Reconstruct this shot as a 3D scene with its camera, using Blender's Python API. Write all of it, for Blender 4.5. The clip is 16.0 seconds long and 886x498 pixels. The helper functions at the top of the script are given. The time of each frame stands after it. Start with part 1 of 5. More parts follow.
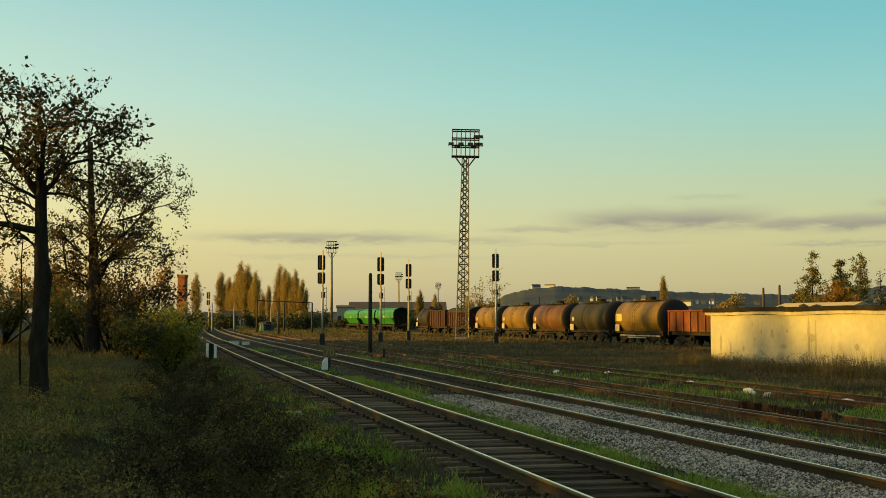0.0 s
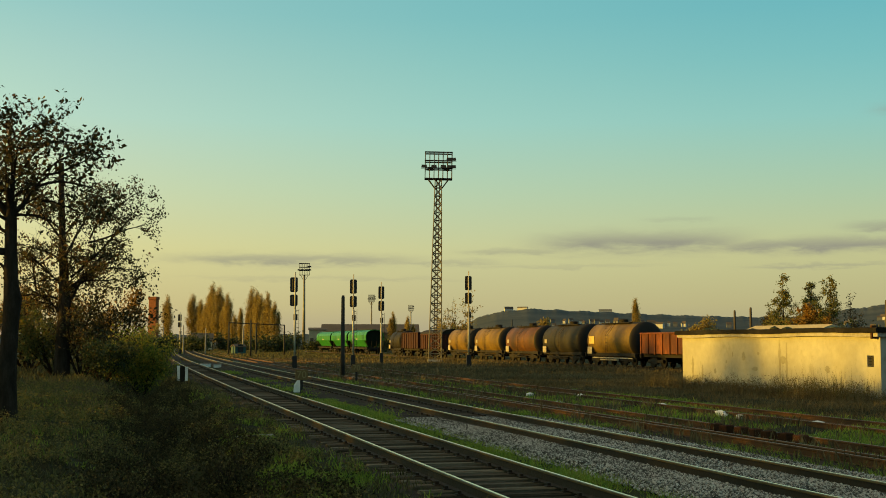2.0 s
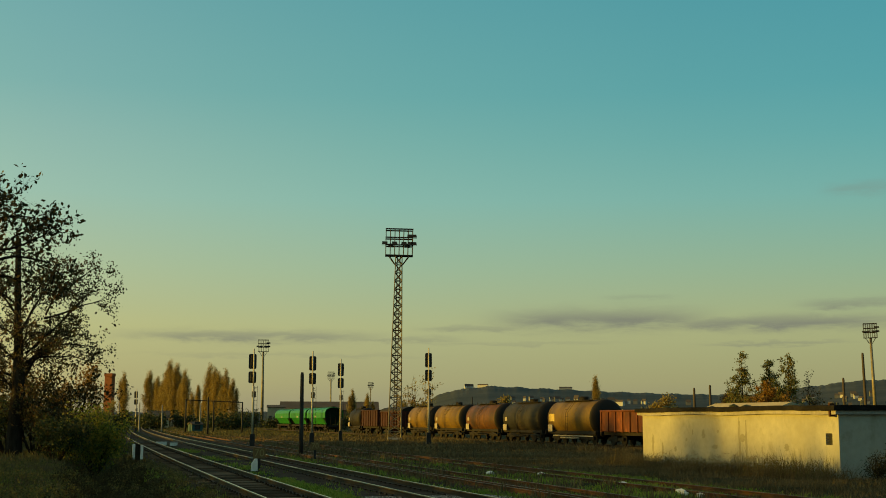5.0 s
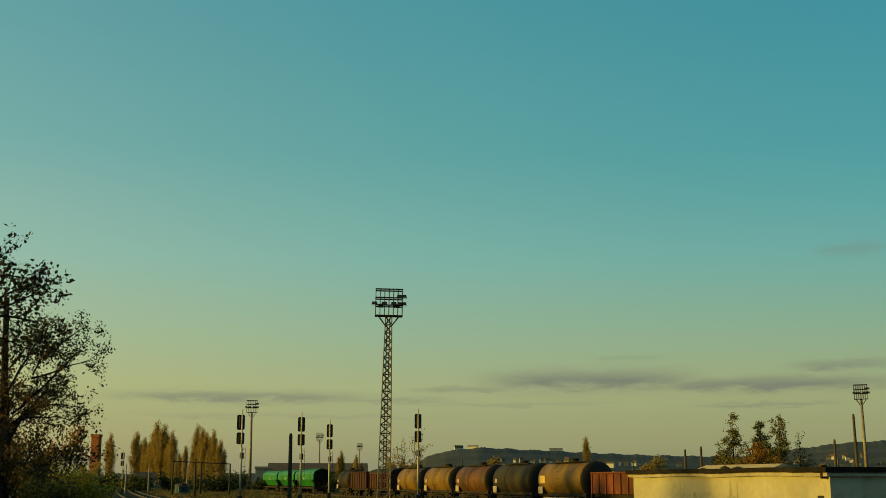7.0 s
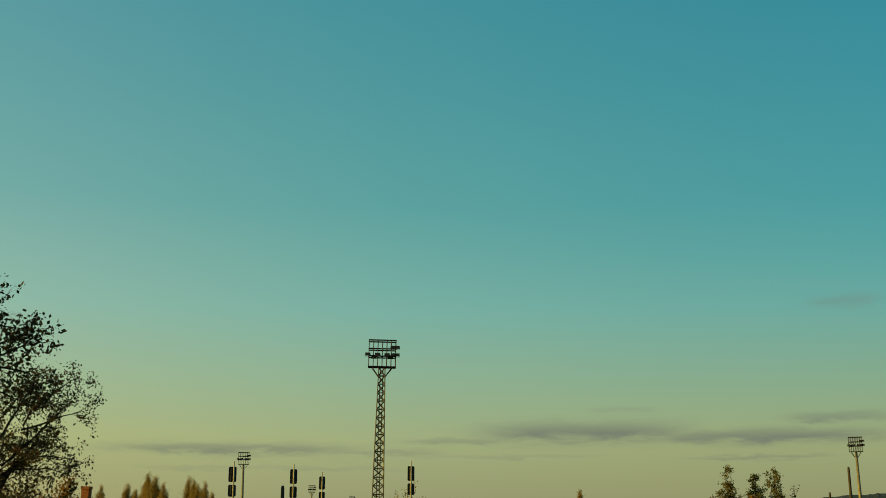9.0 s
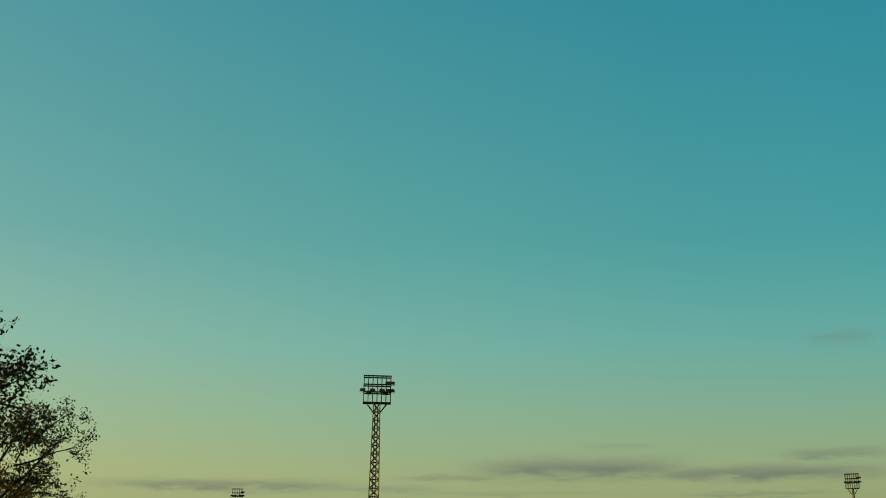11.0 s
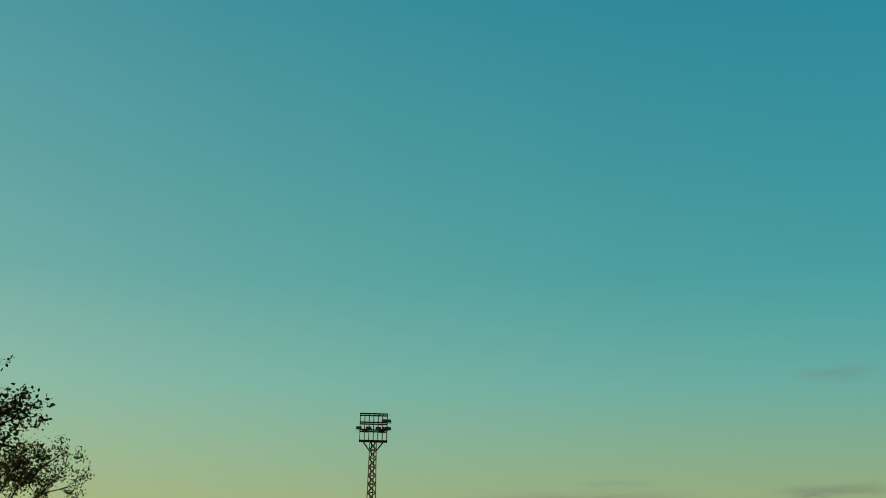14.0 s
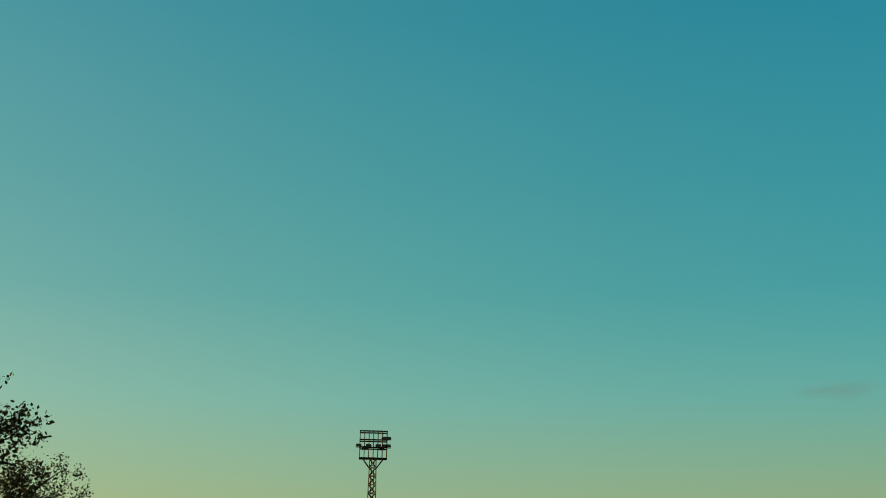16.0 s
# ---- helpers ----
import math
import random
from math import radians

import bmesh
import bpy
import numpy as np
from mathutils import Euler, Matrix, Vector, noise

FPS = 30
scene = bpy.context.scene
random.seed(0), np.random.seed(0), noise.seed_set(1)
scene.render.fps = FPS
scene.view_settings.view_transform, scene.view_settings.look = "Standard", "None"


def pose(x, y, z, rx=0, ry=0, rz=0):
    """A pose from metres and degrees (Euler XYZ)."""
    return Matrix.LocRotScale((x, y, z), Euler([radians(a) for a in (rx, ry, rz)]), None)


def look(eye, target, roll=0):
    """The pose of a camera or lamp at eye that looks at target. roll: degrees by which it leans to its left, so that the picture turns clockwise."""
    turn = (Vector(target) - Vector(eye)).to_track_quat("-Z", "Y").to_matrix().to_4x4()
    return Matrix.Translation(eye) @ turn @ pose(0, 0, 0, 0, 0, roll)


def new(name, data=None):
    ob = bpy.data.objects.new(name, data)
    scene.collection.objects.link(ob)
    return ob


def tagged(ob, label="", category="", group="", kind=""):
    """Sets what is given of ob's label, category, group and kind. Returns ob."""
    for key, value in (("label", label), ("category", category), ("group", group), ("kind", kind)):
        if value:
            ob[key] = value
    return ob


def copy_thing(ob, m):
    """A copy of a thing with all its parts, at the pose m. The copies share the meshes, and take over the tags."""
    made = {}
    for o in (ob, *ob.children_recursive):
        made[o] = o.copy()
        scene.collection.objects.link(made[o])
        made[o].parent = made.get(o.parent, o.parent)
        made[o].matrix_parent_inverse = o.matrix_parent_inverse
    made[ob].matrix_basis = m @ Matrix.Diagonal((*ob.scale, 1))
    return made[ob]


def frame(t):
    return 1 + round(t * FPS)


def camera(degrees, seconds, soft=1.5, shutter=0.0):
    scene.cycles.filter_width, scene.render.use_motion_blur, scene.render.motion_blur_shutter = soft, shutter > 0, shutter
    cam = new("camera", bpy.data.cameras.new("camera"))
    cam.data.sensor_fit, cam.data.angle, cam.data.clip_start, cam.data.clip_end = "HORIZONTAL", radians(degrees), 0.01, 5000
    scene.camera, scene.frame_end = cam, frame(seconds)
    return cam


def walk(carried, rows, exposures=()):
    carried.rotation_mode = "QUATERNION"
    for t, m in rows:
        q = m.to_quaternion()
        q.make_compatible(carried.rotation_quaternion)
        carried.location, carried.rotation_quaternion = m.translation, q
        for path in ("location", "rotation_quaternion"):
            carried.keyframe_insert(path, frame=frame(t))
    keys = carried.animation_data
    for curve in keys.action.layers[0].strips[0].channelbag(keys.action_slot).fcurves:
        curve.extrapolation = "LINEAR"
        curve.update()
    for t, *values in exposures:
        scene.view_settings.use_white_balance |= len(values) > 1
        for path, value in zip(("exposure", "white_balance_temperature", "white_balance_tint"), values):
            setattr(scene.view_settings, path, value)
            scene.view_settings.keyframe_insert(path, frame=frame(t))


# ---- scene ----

# ---------------------------------------------------------------- camera
EYE = 2.17
cam = camera(40.0, 16.0, soft=0.9)
ROWS = [
    (0.0, -13.73, 3.32, -0.05), (0.5, -14.02, 3.56, -0.05), (1.0, -14.36, 3.80, -0.05), (1.5, -14.69, 4.06, -0.03),
    (2.0, -15.01, 4.37, -0.05), (2.5, -15.29, 4.75, -0.04), (3.0, -15.61, 5.20, -0.03), (3.5, -16.02, 5.72, -0.03),
    (4.0, -16.43, 6.33, -0.03), (4.5, -16.71, 7.16, -0.04), (7.0, -17.37, 10.82, -0.10), (7.5, -17.49, 11.50, -0.12),
    (8.0, -17.57, 12.13, -0.14), (8.5, -17.63, 12.69, -0.14), (9.0, -17.69, 13.22, -0.15), (11.5, -17.96, 15.24, -0.14),
    (12.0, -18.00, 15.58, -0.10), (12.5, -18.05, 15.90, -0.06), (13.0, -18.06, 16.19, 0.0), (13.5, -18.06, 16.43, 0.0),
    (14.0, -18.06, 16.64, 0.0), (14.5, -18.06, 16.84, 0.0), (15.0, -18.06, 17.04, 0.0), (15.5, -18.06, 17.24, 0.0),
    (16.0, -18.06, 17.44, 0.0),
]
EXPOSURES = [(0.0, 0.12, 6450, 16), (1.5, 0.04, 6450, 12), (3.5, -0.22, 6400, 5), (4.5, -0.38, 6350, 3), (7.0, -0.56, 6150, -3), (9.0, -0.59, 6050, -7), (12.5, -0.57, 5900, -12), (16.0, -0.57, 5900, -12)]
walk(cam, [(t, pose(0, 0, EYE, 90 + pitch, roll, yaw)) for t, yaw, pitch, roll in ROWS], EXPOSURES)

# ---------------------------------------------------------------- sky and sun
SUN_LEFT, SUN_UP = 80.0, 4.5          # degrees to the left of the tracks' direction, and above the horizon


class Nodes:
    """Short hand for building node trees."""
    def __init__(self, tree):
        self.tree = tree
        tree.nodes.clear()

    def add(self, kind, **props):
        n = self.tree.nodes.new(kind)
        for k, v in props.items():
            if k == "operation":
                n.operation = v
            elif k == "sky_type":
                n.sky_type = v
            elif k == "blend_type":
                n.blend_type = v
            elif k == "data_type":
                n.data_type = v
            elif k == "noise_dimensions":
                n.noise_dimensions = v
        return n

    def link(self, a, b):
        self.tree.links.new(a, b)

    def feed(self, sock, v):
        if isinstance(v, bpy.types.NodeSocket):
            self.link(v, sock)
        elif v is not None:
            sock.default_value = v

    def math(self, op, a, b=None, c=None, clamp=False):
        n = self.add("ShaderNodeMath", operation=op)
        n.use_clamp = clamp
        for i, v in enumerate((a, b, c)):
            self.feed(n.inputs[i], v)
        return n.outputs[0]

    def mix(self, fac, a, b, mode="MIX"):
        n = self.add("ShaderNodeMix", data_type="RGBA", blend_type=mode)
        self.feed(n.inputs[0], fac)
        for i, v in ((6, a), (7, b)):
            self.feed(n.inputs[i], (*v, 1) if isinstance(v, tuple) and len(v) == 3 else v)
        return n.outputs[2]

    def ramp(self, fac, stops):
        n = self.add("ShaderNodeValToRGB")
        self.feed(n.inputs[0], fac)
        e = n.color_ramp.elements
        while len(e) < len(stops):
            e.new(0.5)
        for el, (p, col) in zip(e, stops):
            el.position = p
            el.color = (*col, 1) if not isinstance(col, float) else (col, col, col, 1)
        return n.outputs[0]

    def noise(self, scale, detail=4.0, rough=0.55, vec=None, distortion=0.0):
        n = self.add("ShaderNodeTexNoise", noise_dimensions="3D")
        n.inputs["Scale"].default_value, n.inputs["Detail"].default_value = scale, detail
        n.inputs["Roughness"].default_value, n.inputs["Distortion"].default_value = rough, distortion
        if vec is not None:
            self.link(vec, n.inputs["Vector"])
        return n.outputs["Fac"]


world = bpy.data.worlds.new("evening_sky")
scene.world = world
world.use_nodes = True
W = Nodes(world.node_tree)
coord = W.add("ShaderNodeTexCoord").outputs["Generated"]
xyz = W.add("ShaderNodeSeparateXYZ")
W.link(coord, xyz.inputs[0])
el = W.math("MULTIPLY", W.math("ARCSINE", xyz.outputs[2]), 57.2958)
az = W.math("MULTIPLY", W.math("ARCTAN2", xyz.outputs[0], xyz.outputs[1]), 57.2958)
sky = W.add("ShaderNodeTexSky", sky_type="NISHITA")
sky.sun_disc = False
sky.sun_elevation, sky.sun_rotation = radians(SUN_UP), radians(-SUN_LEFT)
sky.dust_density, sky.ozone_density = 2.0, 2.0
nishita = W.mix(1.0, sky.outputs[0], (0.12, 0.12, 0.12), "MULTIPLY")
SKY_STOPS = [(0.0, (0.46, 0.39, 0.26)), (0.05, (0.605, 0.535, 0.27)), (0.13, (0.68, 0.67, 0.335)), (0.21, (0.555, 0.695, 0.455)),
             (0.31, (0.41, 0.69, 0.59)), (0.46, (0.25, 0.575, 0.575)), (0.62, (0.185, 0.50, 0.555)), (0.85, (0.12, 0.415, 0.53)), (1.1, (0.10, 0.355, 0.47)), (1.6, (0.40, 0.41, 0.35)), (2.72, (0.68, 0.54, 0.37))]
tone = W.ramp(W.math("DIVIDE", el, 90.0, clamp=True), [(q * 33 / 90, c) for q, c in SKY_STOPS])
# nearer the sun the glow is warmer and lighter, away from it deeper
away = W.math("ABSOLUTE", W.math("ADD", az, SUN_LEFT))
side = W.math("DIVIDE", away, 180.0, clamp=True)
glow_high = W.ramp(side, [(0.0, (3.2, 2.1, 1.2)), (0.25, (2.0, 1.5, 1.1)), (0.44, (1.32, 1.10, 1.04)), (0.48, (1.13, 1.05, 1.0)), (0.53, (0.93, 1.0, 0.98)), (0.60, (0.73, 0.93, 0.96)), (0.66, (0.62, 0.90, 0.97)), (1.0, (0.75, 0.85, 0.9))])
glow_low = W.ramp(side, [(0.0, (3.4, 2.3, 1.2)), (0.25, (2.2, 1.6, 1.1)), (0.44, (1.13, 1.09, 1.0)), (0.53, (0.98, 1.0, 1.0)), (0.60, (0.93, 0.95, 0.93)), (0.66, (0.89, 0.92, 0.90)), (1.0, (0.85, 0.8, 0.85))])
climb = W.math("DIVIDE", W.math("SUBTRACT", el, 4.0), 9.0, clamp=True)
glow = W.mix(climb, glow_low, glow_high)
tone = W.mix(1.0, tone, glow, "MULTIPLY")
# thin evening cloud streaks low over the horizon, lumpy on top
comb = W.add("ShaderNodeCombineXYZ")
W.link(W.math("MULTIPLY", az, 0.45), comb.inputs[0])
W.link(W.math("MULTIPLY", el, 2.2), comb.inputs[1])
wisps = W.noise(1.0, 6.0, 0.62, comb.outputs[0], 0.3)
ragged = W.math("SUBTRACT", wisps, 0.5)
cover = None
for ca, ce, cw, ch, amount in ((24.2, 4.62, 4.6, 0.46, 1.4), (32.4, 4.36, 5.2, 0.32, 1.4), (8.0, 3.82, 5.4, 0.24, 1.1), (14.2, 3.72, 3.4, 0.12, 0.6), (32.2, 3.46, 3.0, 0.09, 0.7), (18.5, 4.25, 2.6, 0.16, 0.7),
                               (20.5, 3.55, 4.6, 0.08, 0.35), (35.6, 5.15, 2.2, 0.22, 0.9), (36.2, 10.3, 1.6, 0.25, 0.5), (9.5, 2.95, 6.0, 0.10, 0.35), (26.0, 5.6, 1.6, 0.14, 0.4)):
    dx = W.math("POWER", W.math("DIVIDE", W.math("SUBTRACT", az, ca), cw), 4.0)
    dy = W.math("POWER", W.math("DIVIDE", W.math("SUBTRACT", W.math("ADD", el, W.math("MULTIPLY", ragged, 0.8)), ce), ch), 2.0)
    blob = W.math("MULTIPLY", W.math("EXPONENT", W.math("MULTIPLY", W.math("ADD", dx, dy), -1.0)), amount)
    cover = blob if cover is None else W.math("MAXIMUM", cover, blob)
cover = W.math("MULTIPLY", cover, W.math("MULTIPLY_ADD", wisps, 1.0, 0.14), clamp=True)
cloudy = W.mix(W.math("MULTIPLY", cover, 0.88), tone, (0.32, 0.31, 0.245))
back = W.add("ShaderNodeBackground")
W.link(W.mix(0.12, cloudy, nishita), back.inputs[0])
back.inputs[1].default_value = 1.0
W.link(back.outputs[0], W.add("ShaderNodeOutputWorld").inputs[0])

sun = new("sun", bpy.data.lights.new("sun", "SUN"))
sun.data.energy, sun.data.angle, sun.data.color = 8.5, radians(2.0), (1.0, 0.57, 0.055)
sl, su = radians(SUN_LEFT), radians(SUN_UP)
SUN_DIR = Vector((-math.sin(sl) * math.cos(su), math.cos(sl) * math.cos(su), math.sin(su)))
sun.matrix_world = look(SUN_DIR * 500, (0, 0, 0))

# ---------------------------------------------------------------- materials


def material(name, stops, scale=3.0, rough=0.8, metal=0.0, bump=0.3, bump_scale=None, rnd=0.0, island=0.0, fine=None, coords="Object",
             stretch=(1, 1, 1), transmit=0.0, stain=None):
    """A surface whose colour runs through stops by noise at two scales, with relief; rnd or island vary it piece by piece."""
    m = bpy.data.materials.new(name)
    m.use_nodes = True
    N = Nodes(m.node_tree)
    tc = N.add("ShaderNodeTexCoord").outputs[coords] if coords != "World" else N.add("ShaderNodeNewGeometry").outputs["Position"]
    mp = N.add("ShaderNodeMapping")
    N.link(tc, mp.inputs["Vector"])
    mp.inputs["Scale"].default_value = stretch
    v = mp.outputs[0]
    big = N.noise(scale, 3.0, 0.6, v)
    small = N.noise(fine or scale * 9.0, 4.0, 0.6, v)
    f = N.math("ADD", N.math("MULTIPLY", big, 0.65), N.math("MULTIPLY", small, 0.35))
    f = N.math("MULTIPLY_ADD", N.math("SUBTRACT", f, 0.5), 2.2, 0.5)
    if rnd:
        r = N.add("ShaderNodeObjectInfo").outputs["Random"]
        f = N.math("MULTIPLY_ADD", N.math("SUBTRACT", r, 0.5), rnd, f)
    if island:
        r = N.add("ShaderNodeNewGeometry").outputs["Random Per Island"]
        f = N.math("MULTIPLY_ADD", N.math("SUBTRACT", r, 0.5), island, f)
    f = N.math("MAXIMUM", N.math("MINIMUM", f, 1.0), 0.0)
    n = len(stops)
    col = N.ramp(f, [(i / max(1, n - 1), c) for i, c in enumerate(stops)])
    if stain:
        sc, sstretch, scol, lo, hi, amount = stain
        mp2 = N.add("ShaderNodeMapping")
        N.link(tc, mp2.inputs["Vector"])
        mp2.inputs["Scale"].default_value = sstretch
        sn = N.noise(sc, 4.0, 0.65, mp2.outputs[0])
        mr = N.add("ShaderNodeMapRange")
        N.link(sn, mr.inputs[0])
        mr.inputs[1].default_value, mr.inputs[2].default_value = lo, hi
        mr.inputs[4].default_value = amount
        col = N.mix(mr.outputs[0], col, scol)
    b = N.add("ShaderNodeBsdfPrincipled")
    N.link(col, b.inputs["Base Color"])
    N.link(N.math("MULTIPLY_ADD", N.math("SUBTRACT", small, 0.5), 0.25, rough), b.inputs["Roughness"])
    b.inputs["Metallic"].default_value = metal
    b.inputs["Specular IOR Level"].default_value = 0.04 if rough >= 0.9 else 0.3
    if bump:
        bp = N.add("ShaderNodeBump")
        bp.inputs["Strength"].default_value, bp.inputs["Distance"].default_value = bump, 0.03
        N.link(N.noise(bump_scale or scale * 12.0, 4.0, 0.6, v), bp.inputs["Height"])
        N.link(bp.outputs[0], b.inputs["Normal"])
    out = N.add("ShaderNodeOutputMaterial")
    if transmit:
        tr = N.add("ShaderNodeBsdfTranslucent")
        N.link(col, tr.inputs[0])
        mx = N.add("ShaderNodeMixShader")
        mx.inputs[0].default_value = transmit
        N.link(b.outputs[0], mx.inputs[1])
        N.link(tr.outputs[0], mx.inputs[2])
        N.link(mx.outputs[0], out.inputs[0])
    else:
        N.link(b.outputs[0], out.inputs[0])
    return m


M_GROUND = material("soil_and_grass", [(0.010, 0.008, 0.005), (0.02, 0.018, 0.008), (0.03, 0.032, 0.010), (0.045, 0.036, 0.018)], 0.25, 0.95, fine=4.0, bump=0.6, bump_scale=6.0, coords="World")
M_BALLAST_BED = material("ballast_bed", [(0.035, 0.028, 0.022), (0.075, 0.062, 0.05), (0.13, 0.115, 0.095)], 1.2, 0.95, fine=24.0, bump=0.8, bump_scale=22.0, coords="World")
M_STONE = material("grey_ballast_stone", [(0.05, 0.048, 0.042), (0.17, 0.162, 0.143), (0.39, 0.375, 0.335)], 0.8, 0.9, island=1.6, bump=0.2, coords="World")
M_RUST_RAIL = material("rusty_rail_steel", [(0.011, 0.007, 0.004), (0.020, 0.012, 0.006), (0.036, 0.021, 0.010)], 1.5, 0.75, 0.0, bump=0.3, coords="World")
# gold tint stands in for the low sun's glow mirrored in the heads
M_RAIL_TOP = material("polished_rail_head_gold_glow", [(0.92, 0.66, 0.33), (0.99, 0.76, 0.42)], 2.0, 0.24, 0.95, bump=0.0, coords="World")
M_RUST_ORANGE = material("orange_rust_rail", [(0.035, 0.015, 0.006), (0.075, 0.033, 0.011), (0.14, 0.062, 0.018)], 1.5, 0.85, 0.0, bump=0.3, coords="World")
# golden tone puts low sunlight into the colour of the head sides
M_RAIL_SIDE = material("brown_rail_head_side_sunlit", [(0.05, 0.033, 0.011), (0.09, 0.061, 0.019), (0.14, 0.098, 0.03)], 1.5, 0.5, 0.0, bump=0.2, coords="World")
M_RAIL_TOP_DULL = material("dull_rail_head", [(0.20, 0.11, 0.05), (0.36, 0.22, 0.12)], 2.0, 0.5, 0.6, bump=0.0, coords="World")
M_SLEEPER = material("weathered_sleeper", [(0.036, 0.028, 0.019), (0.08, 0.064, 0.044), (0.17, 0.14, 0.10)], 2.0, 0.95, rnd=0.9, stretch=(0.4, 3, 3), bump=0.5)
M_GRASS = material("green_grass_blades", [(0.08, 0.115, 0.014), (0.155, 0.225, 0.022), (0.24, 0.31, 0.036), (0.31, 0.28, 0.06)], 0.35, 0.7, island=0.7, bump=0, transmit=0.35, coords="World")
M_DRY = material("dry_weeds", [(0.052, 0.043, 0.023), (0.095, 0.076, 0.040), (0.14, 0.112, 0.06), (0.19, 0.155, 0.085)], 0.2, 0.9, island=0.6, bump=0, transmit=0.2, coords="World")
M_BANK = material("bank_weeds", [(0.036, 0.029, 0.015), (0.068, 0.062, 0.024), (0.11, 0.104, 0.035), (0.175, 0.138, 0.058)], 0.4, 0.8, island=0.7, bump=0, transmit=0.3, coords="World")
M_BARK = material("dark_bark", [(0.012, 0.010, 0.008), (0.027, 0.021, 0.016), (0.05, 0.041, 0.031)], 3.0, 0.95, stretch=(2, 2, 0.5), bump=0.8)
M_LEAF = material("autumn_olive_leaves", [(0.016, 0.02, 0.007), (0.032, 0.034, 0.010), (0.06, 0.045, 0.013), (0.12, 0.062, 0.016)], 0.5, 0.6, island=0.9, bump=0, transmit=0.4)
M_LEAF_ORANGE = material("orange_autumn_leaves", [(0.10, 0.066, 0.014), (0.19, 0.105, 0.018), (0.29, 0.15, 0.024), (0.36, 0.215, 0.036)], 0.4, 0.6, island=0.8, bump=0, transmit=0.4)
M_LEAF_OLIVE = material("sunlit_olive_leaves", [(0.06, 0.072, 0.02), (0.11, 0.118, 0.03), (0.165, 0.152, 0.04), (0.24, 0.165, 0.035)], 0.5, 0.6, island=0.9, bump=0, transmit=0.5)
M_LEAF_POPLAR = material("yellowing_poplar_leaves", [(0.17, 0.125, 0.04), (0.26, 0.195, 0.06), (0.35, 0.26, 0.075), (0.42, 0.31, 0.09)], 0.2, 0.65, island=0.8, bump=0, transmit=0.6)
M_LEAF_DARK = material("dark_green_leaves", [(0.012, 0.02, 0.008), (0.025, 0.04, 0.012), (0.05, 0.065, 0.016), (0.11, 0.085, 0.02)], 0.6, 0.6, island=0.8, bump=0, transmit=0.3)
M_PLASTER = material("stained_white_plaster", [(0.25, 0.24, 0.195), (0.32, 0.31, 0.26), (0.39, 0.375, 0.32)], 0.4, 0.9, bump=0.35, bump_scale=8.0, coords="World",
                     stain=(1.3, (1.0, 1.0, 0.7), (0.20, 0.19, 0.14), 0.57, 0.72, 0.6))
M_CONCRETE = material("weathered_concrete", [(0.16, 0.15, 0.13), (0.28, 0.26, 0.23), (0.4, 0.38, 0.33)], 1.0, 0.9, bump=0.4, coords="World")
M_BITUMEN = material("dark_roofing_felt", [(0.006, 0.006, 0.006), (0.014, 0.013, 0.012), (0.035, 0.03, 0.026)], 1.0, 0.95, coords="World")
M_MAST = material("weathered_mast_steel", [(0.10, 0.085, 0.055), (0.19, 0.165, 0.11), (0.30, 0.26, 0.175)], 1.5, 0.6, 0.3, bump=0.1)
M_POLE_WHITE = material("dirty_cream_pole_paint", [(0.30, 0.26, 0.18), (0.46, 0.41, 0.30), (0.6, 0.55, 0.42)], 1.5, 0.7, bump=0.1)
M_DARK = material("dark_painted_steel", [(0.012, 0.012, 0.012), (0.03, 0.028, 0.026)], 2.0, 0.7, 0.1, bump=0.1)
M_BLACK = material("black_signal_plate", [(0.010, 0.009, 0.008), (0.025, 0.021, 0.018)], 2.0, 0.6, bump=0.1)
M_RIM = material("faded_white_rim", [(0.22, 0.19, 0.15), (0.36, 0.32, 0.26)], 3.0, 0.7, bump=0.1)
M_LENS = material("unlit_signal_glass", [(0.05, 0.045, 0.04), (0.1, 0.09, 0.08)], 4.0, 0.15, bump=0)
M_WHITE = material("white_paint", [(0.55, 0.53, 0.48), (0.78, 0.76, 0.7)], 2.5, 0.7, bump=0.2, stain=(3.0, (1, 1, 1), (0.2, 0.17, 0.12), 0.55, 0.8, 0.6))
M_YELLOW = material("faded_yellow_board", [(0.40, 0.28, 0.07), (0.56, 0.42, 0.12)], 3.0, 0.7, bump=0.1)
M_TANK = material("grimy_tank_paint", [(0.009, 0.006, 0.004), (0.02, 0.012, 0.006), (0.042, 0.023, 0.008)], 0.5, 0.5, 0.0, rnd=0.3, fine=5.0, bump=0.15, stain=(0.45, (1.0, 0.4, 0.7), (0.21, 0.095, 0.016), 0.52, 0.64, 0.85))
M_TANK_GOLD = material("ochre_tank_paint", [(0.045, 0.025, 0.004), (0.12, 0.07, 0.007), (0.23, 0.145, 0.012)], 0.4, 0.62, 0.0, fine=5.0, bump=0.1, stain=(0.35, (1.0, 0.7, 0.5), (0.02, 0.011, 0.004), 0.55, 0.74, 0.8))
M_TANK_SOOT = material("sooty_tank_paint", [(0.006, 0.006, 0.004), (0.014, 0.012, 0.006), (0.032, 0.024, 0.010)], 0.5, 0.7, 0.0, fine=5.0, bump=0.15, stain=(0.4, (1.0, 0.7, 0.5), (0.06, 0.036, 0.012), 0.54, 0.72, 0.7))
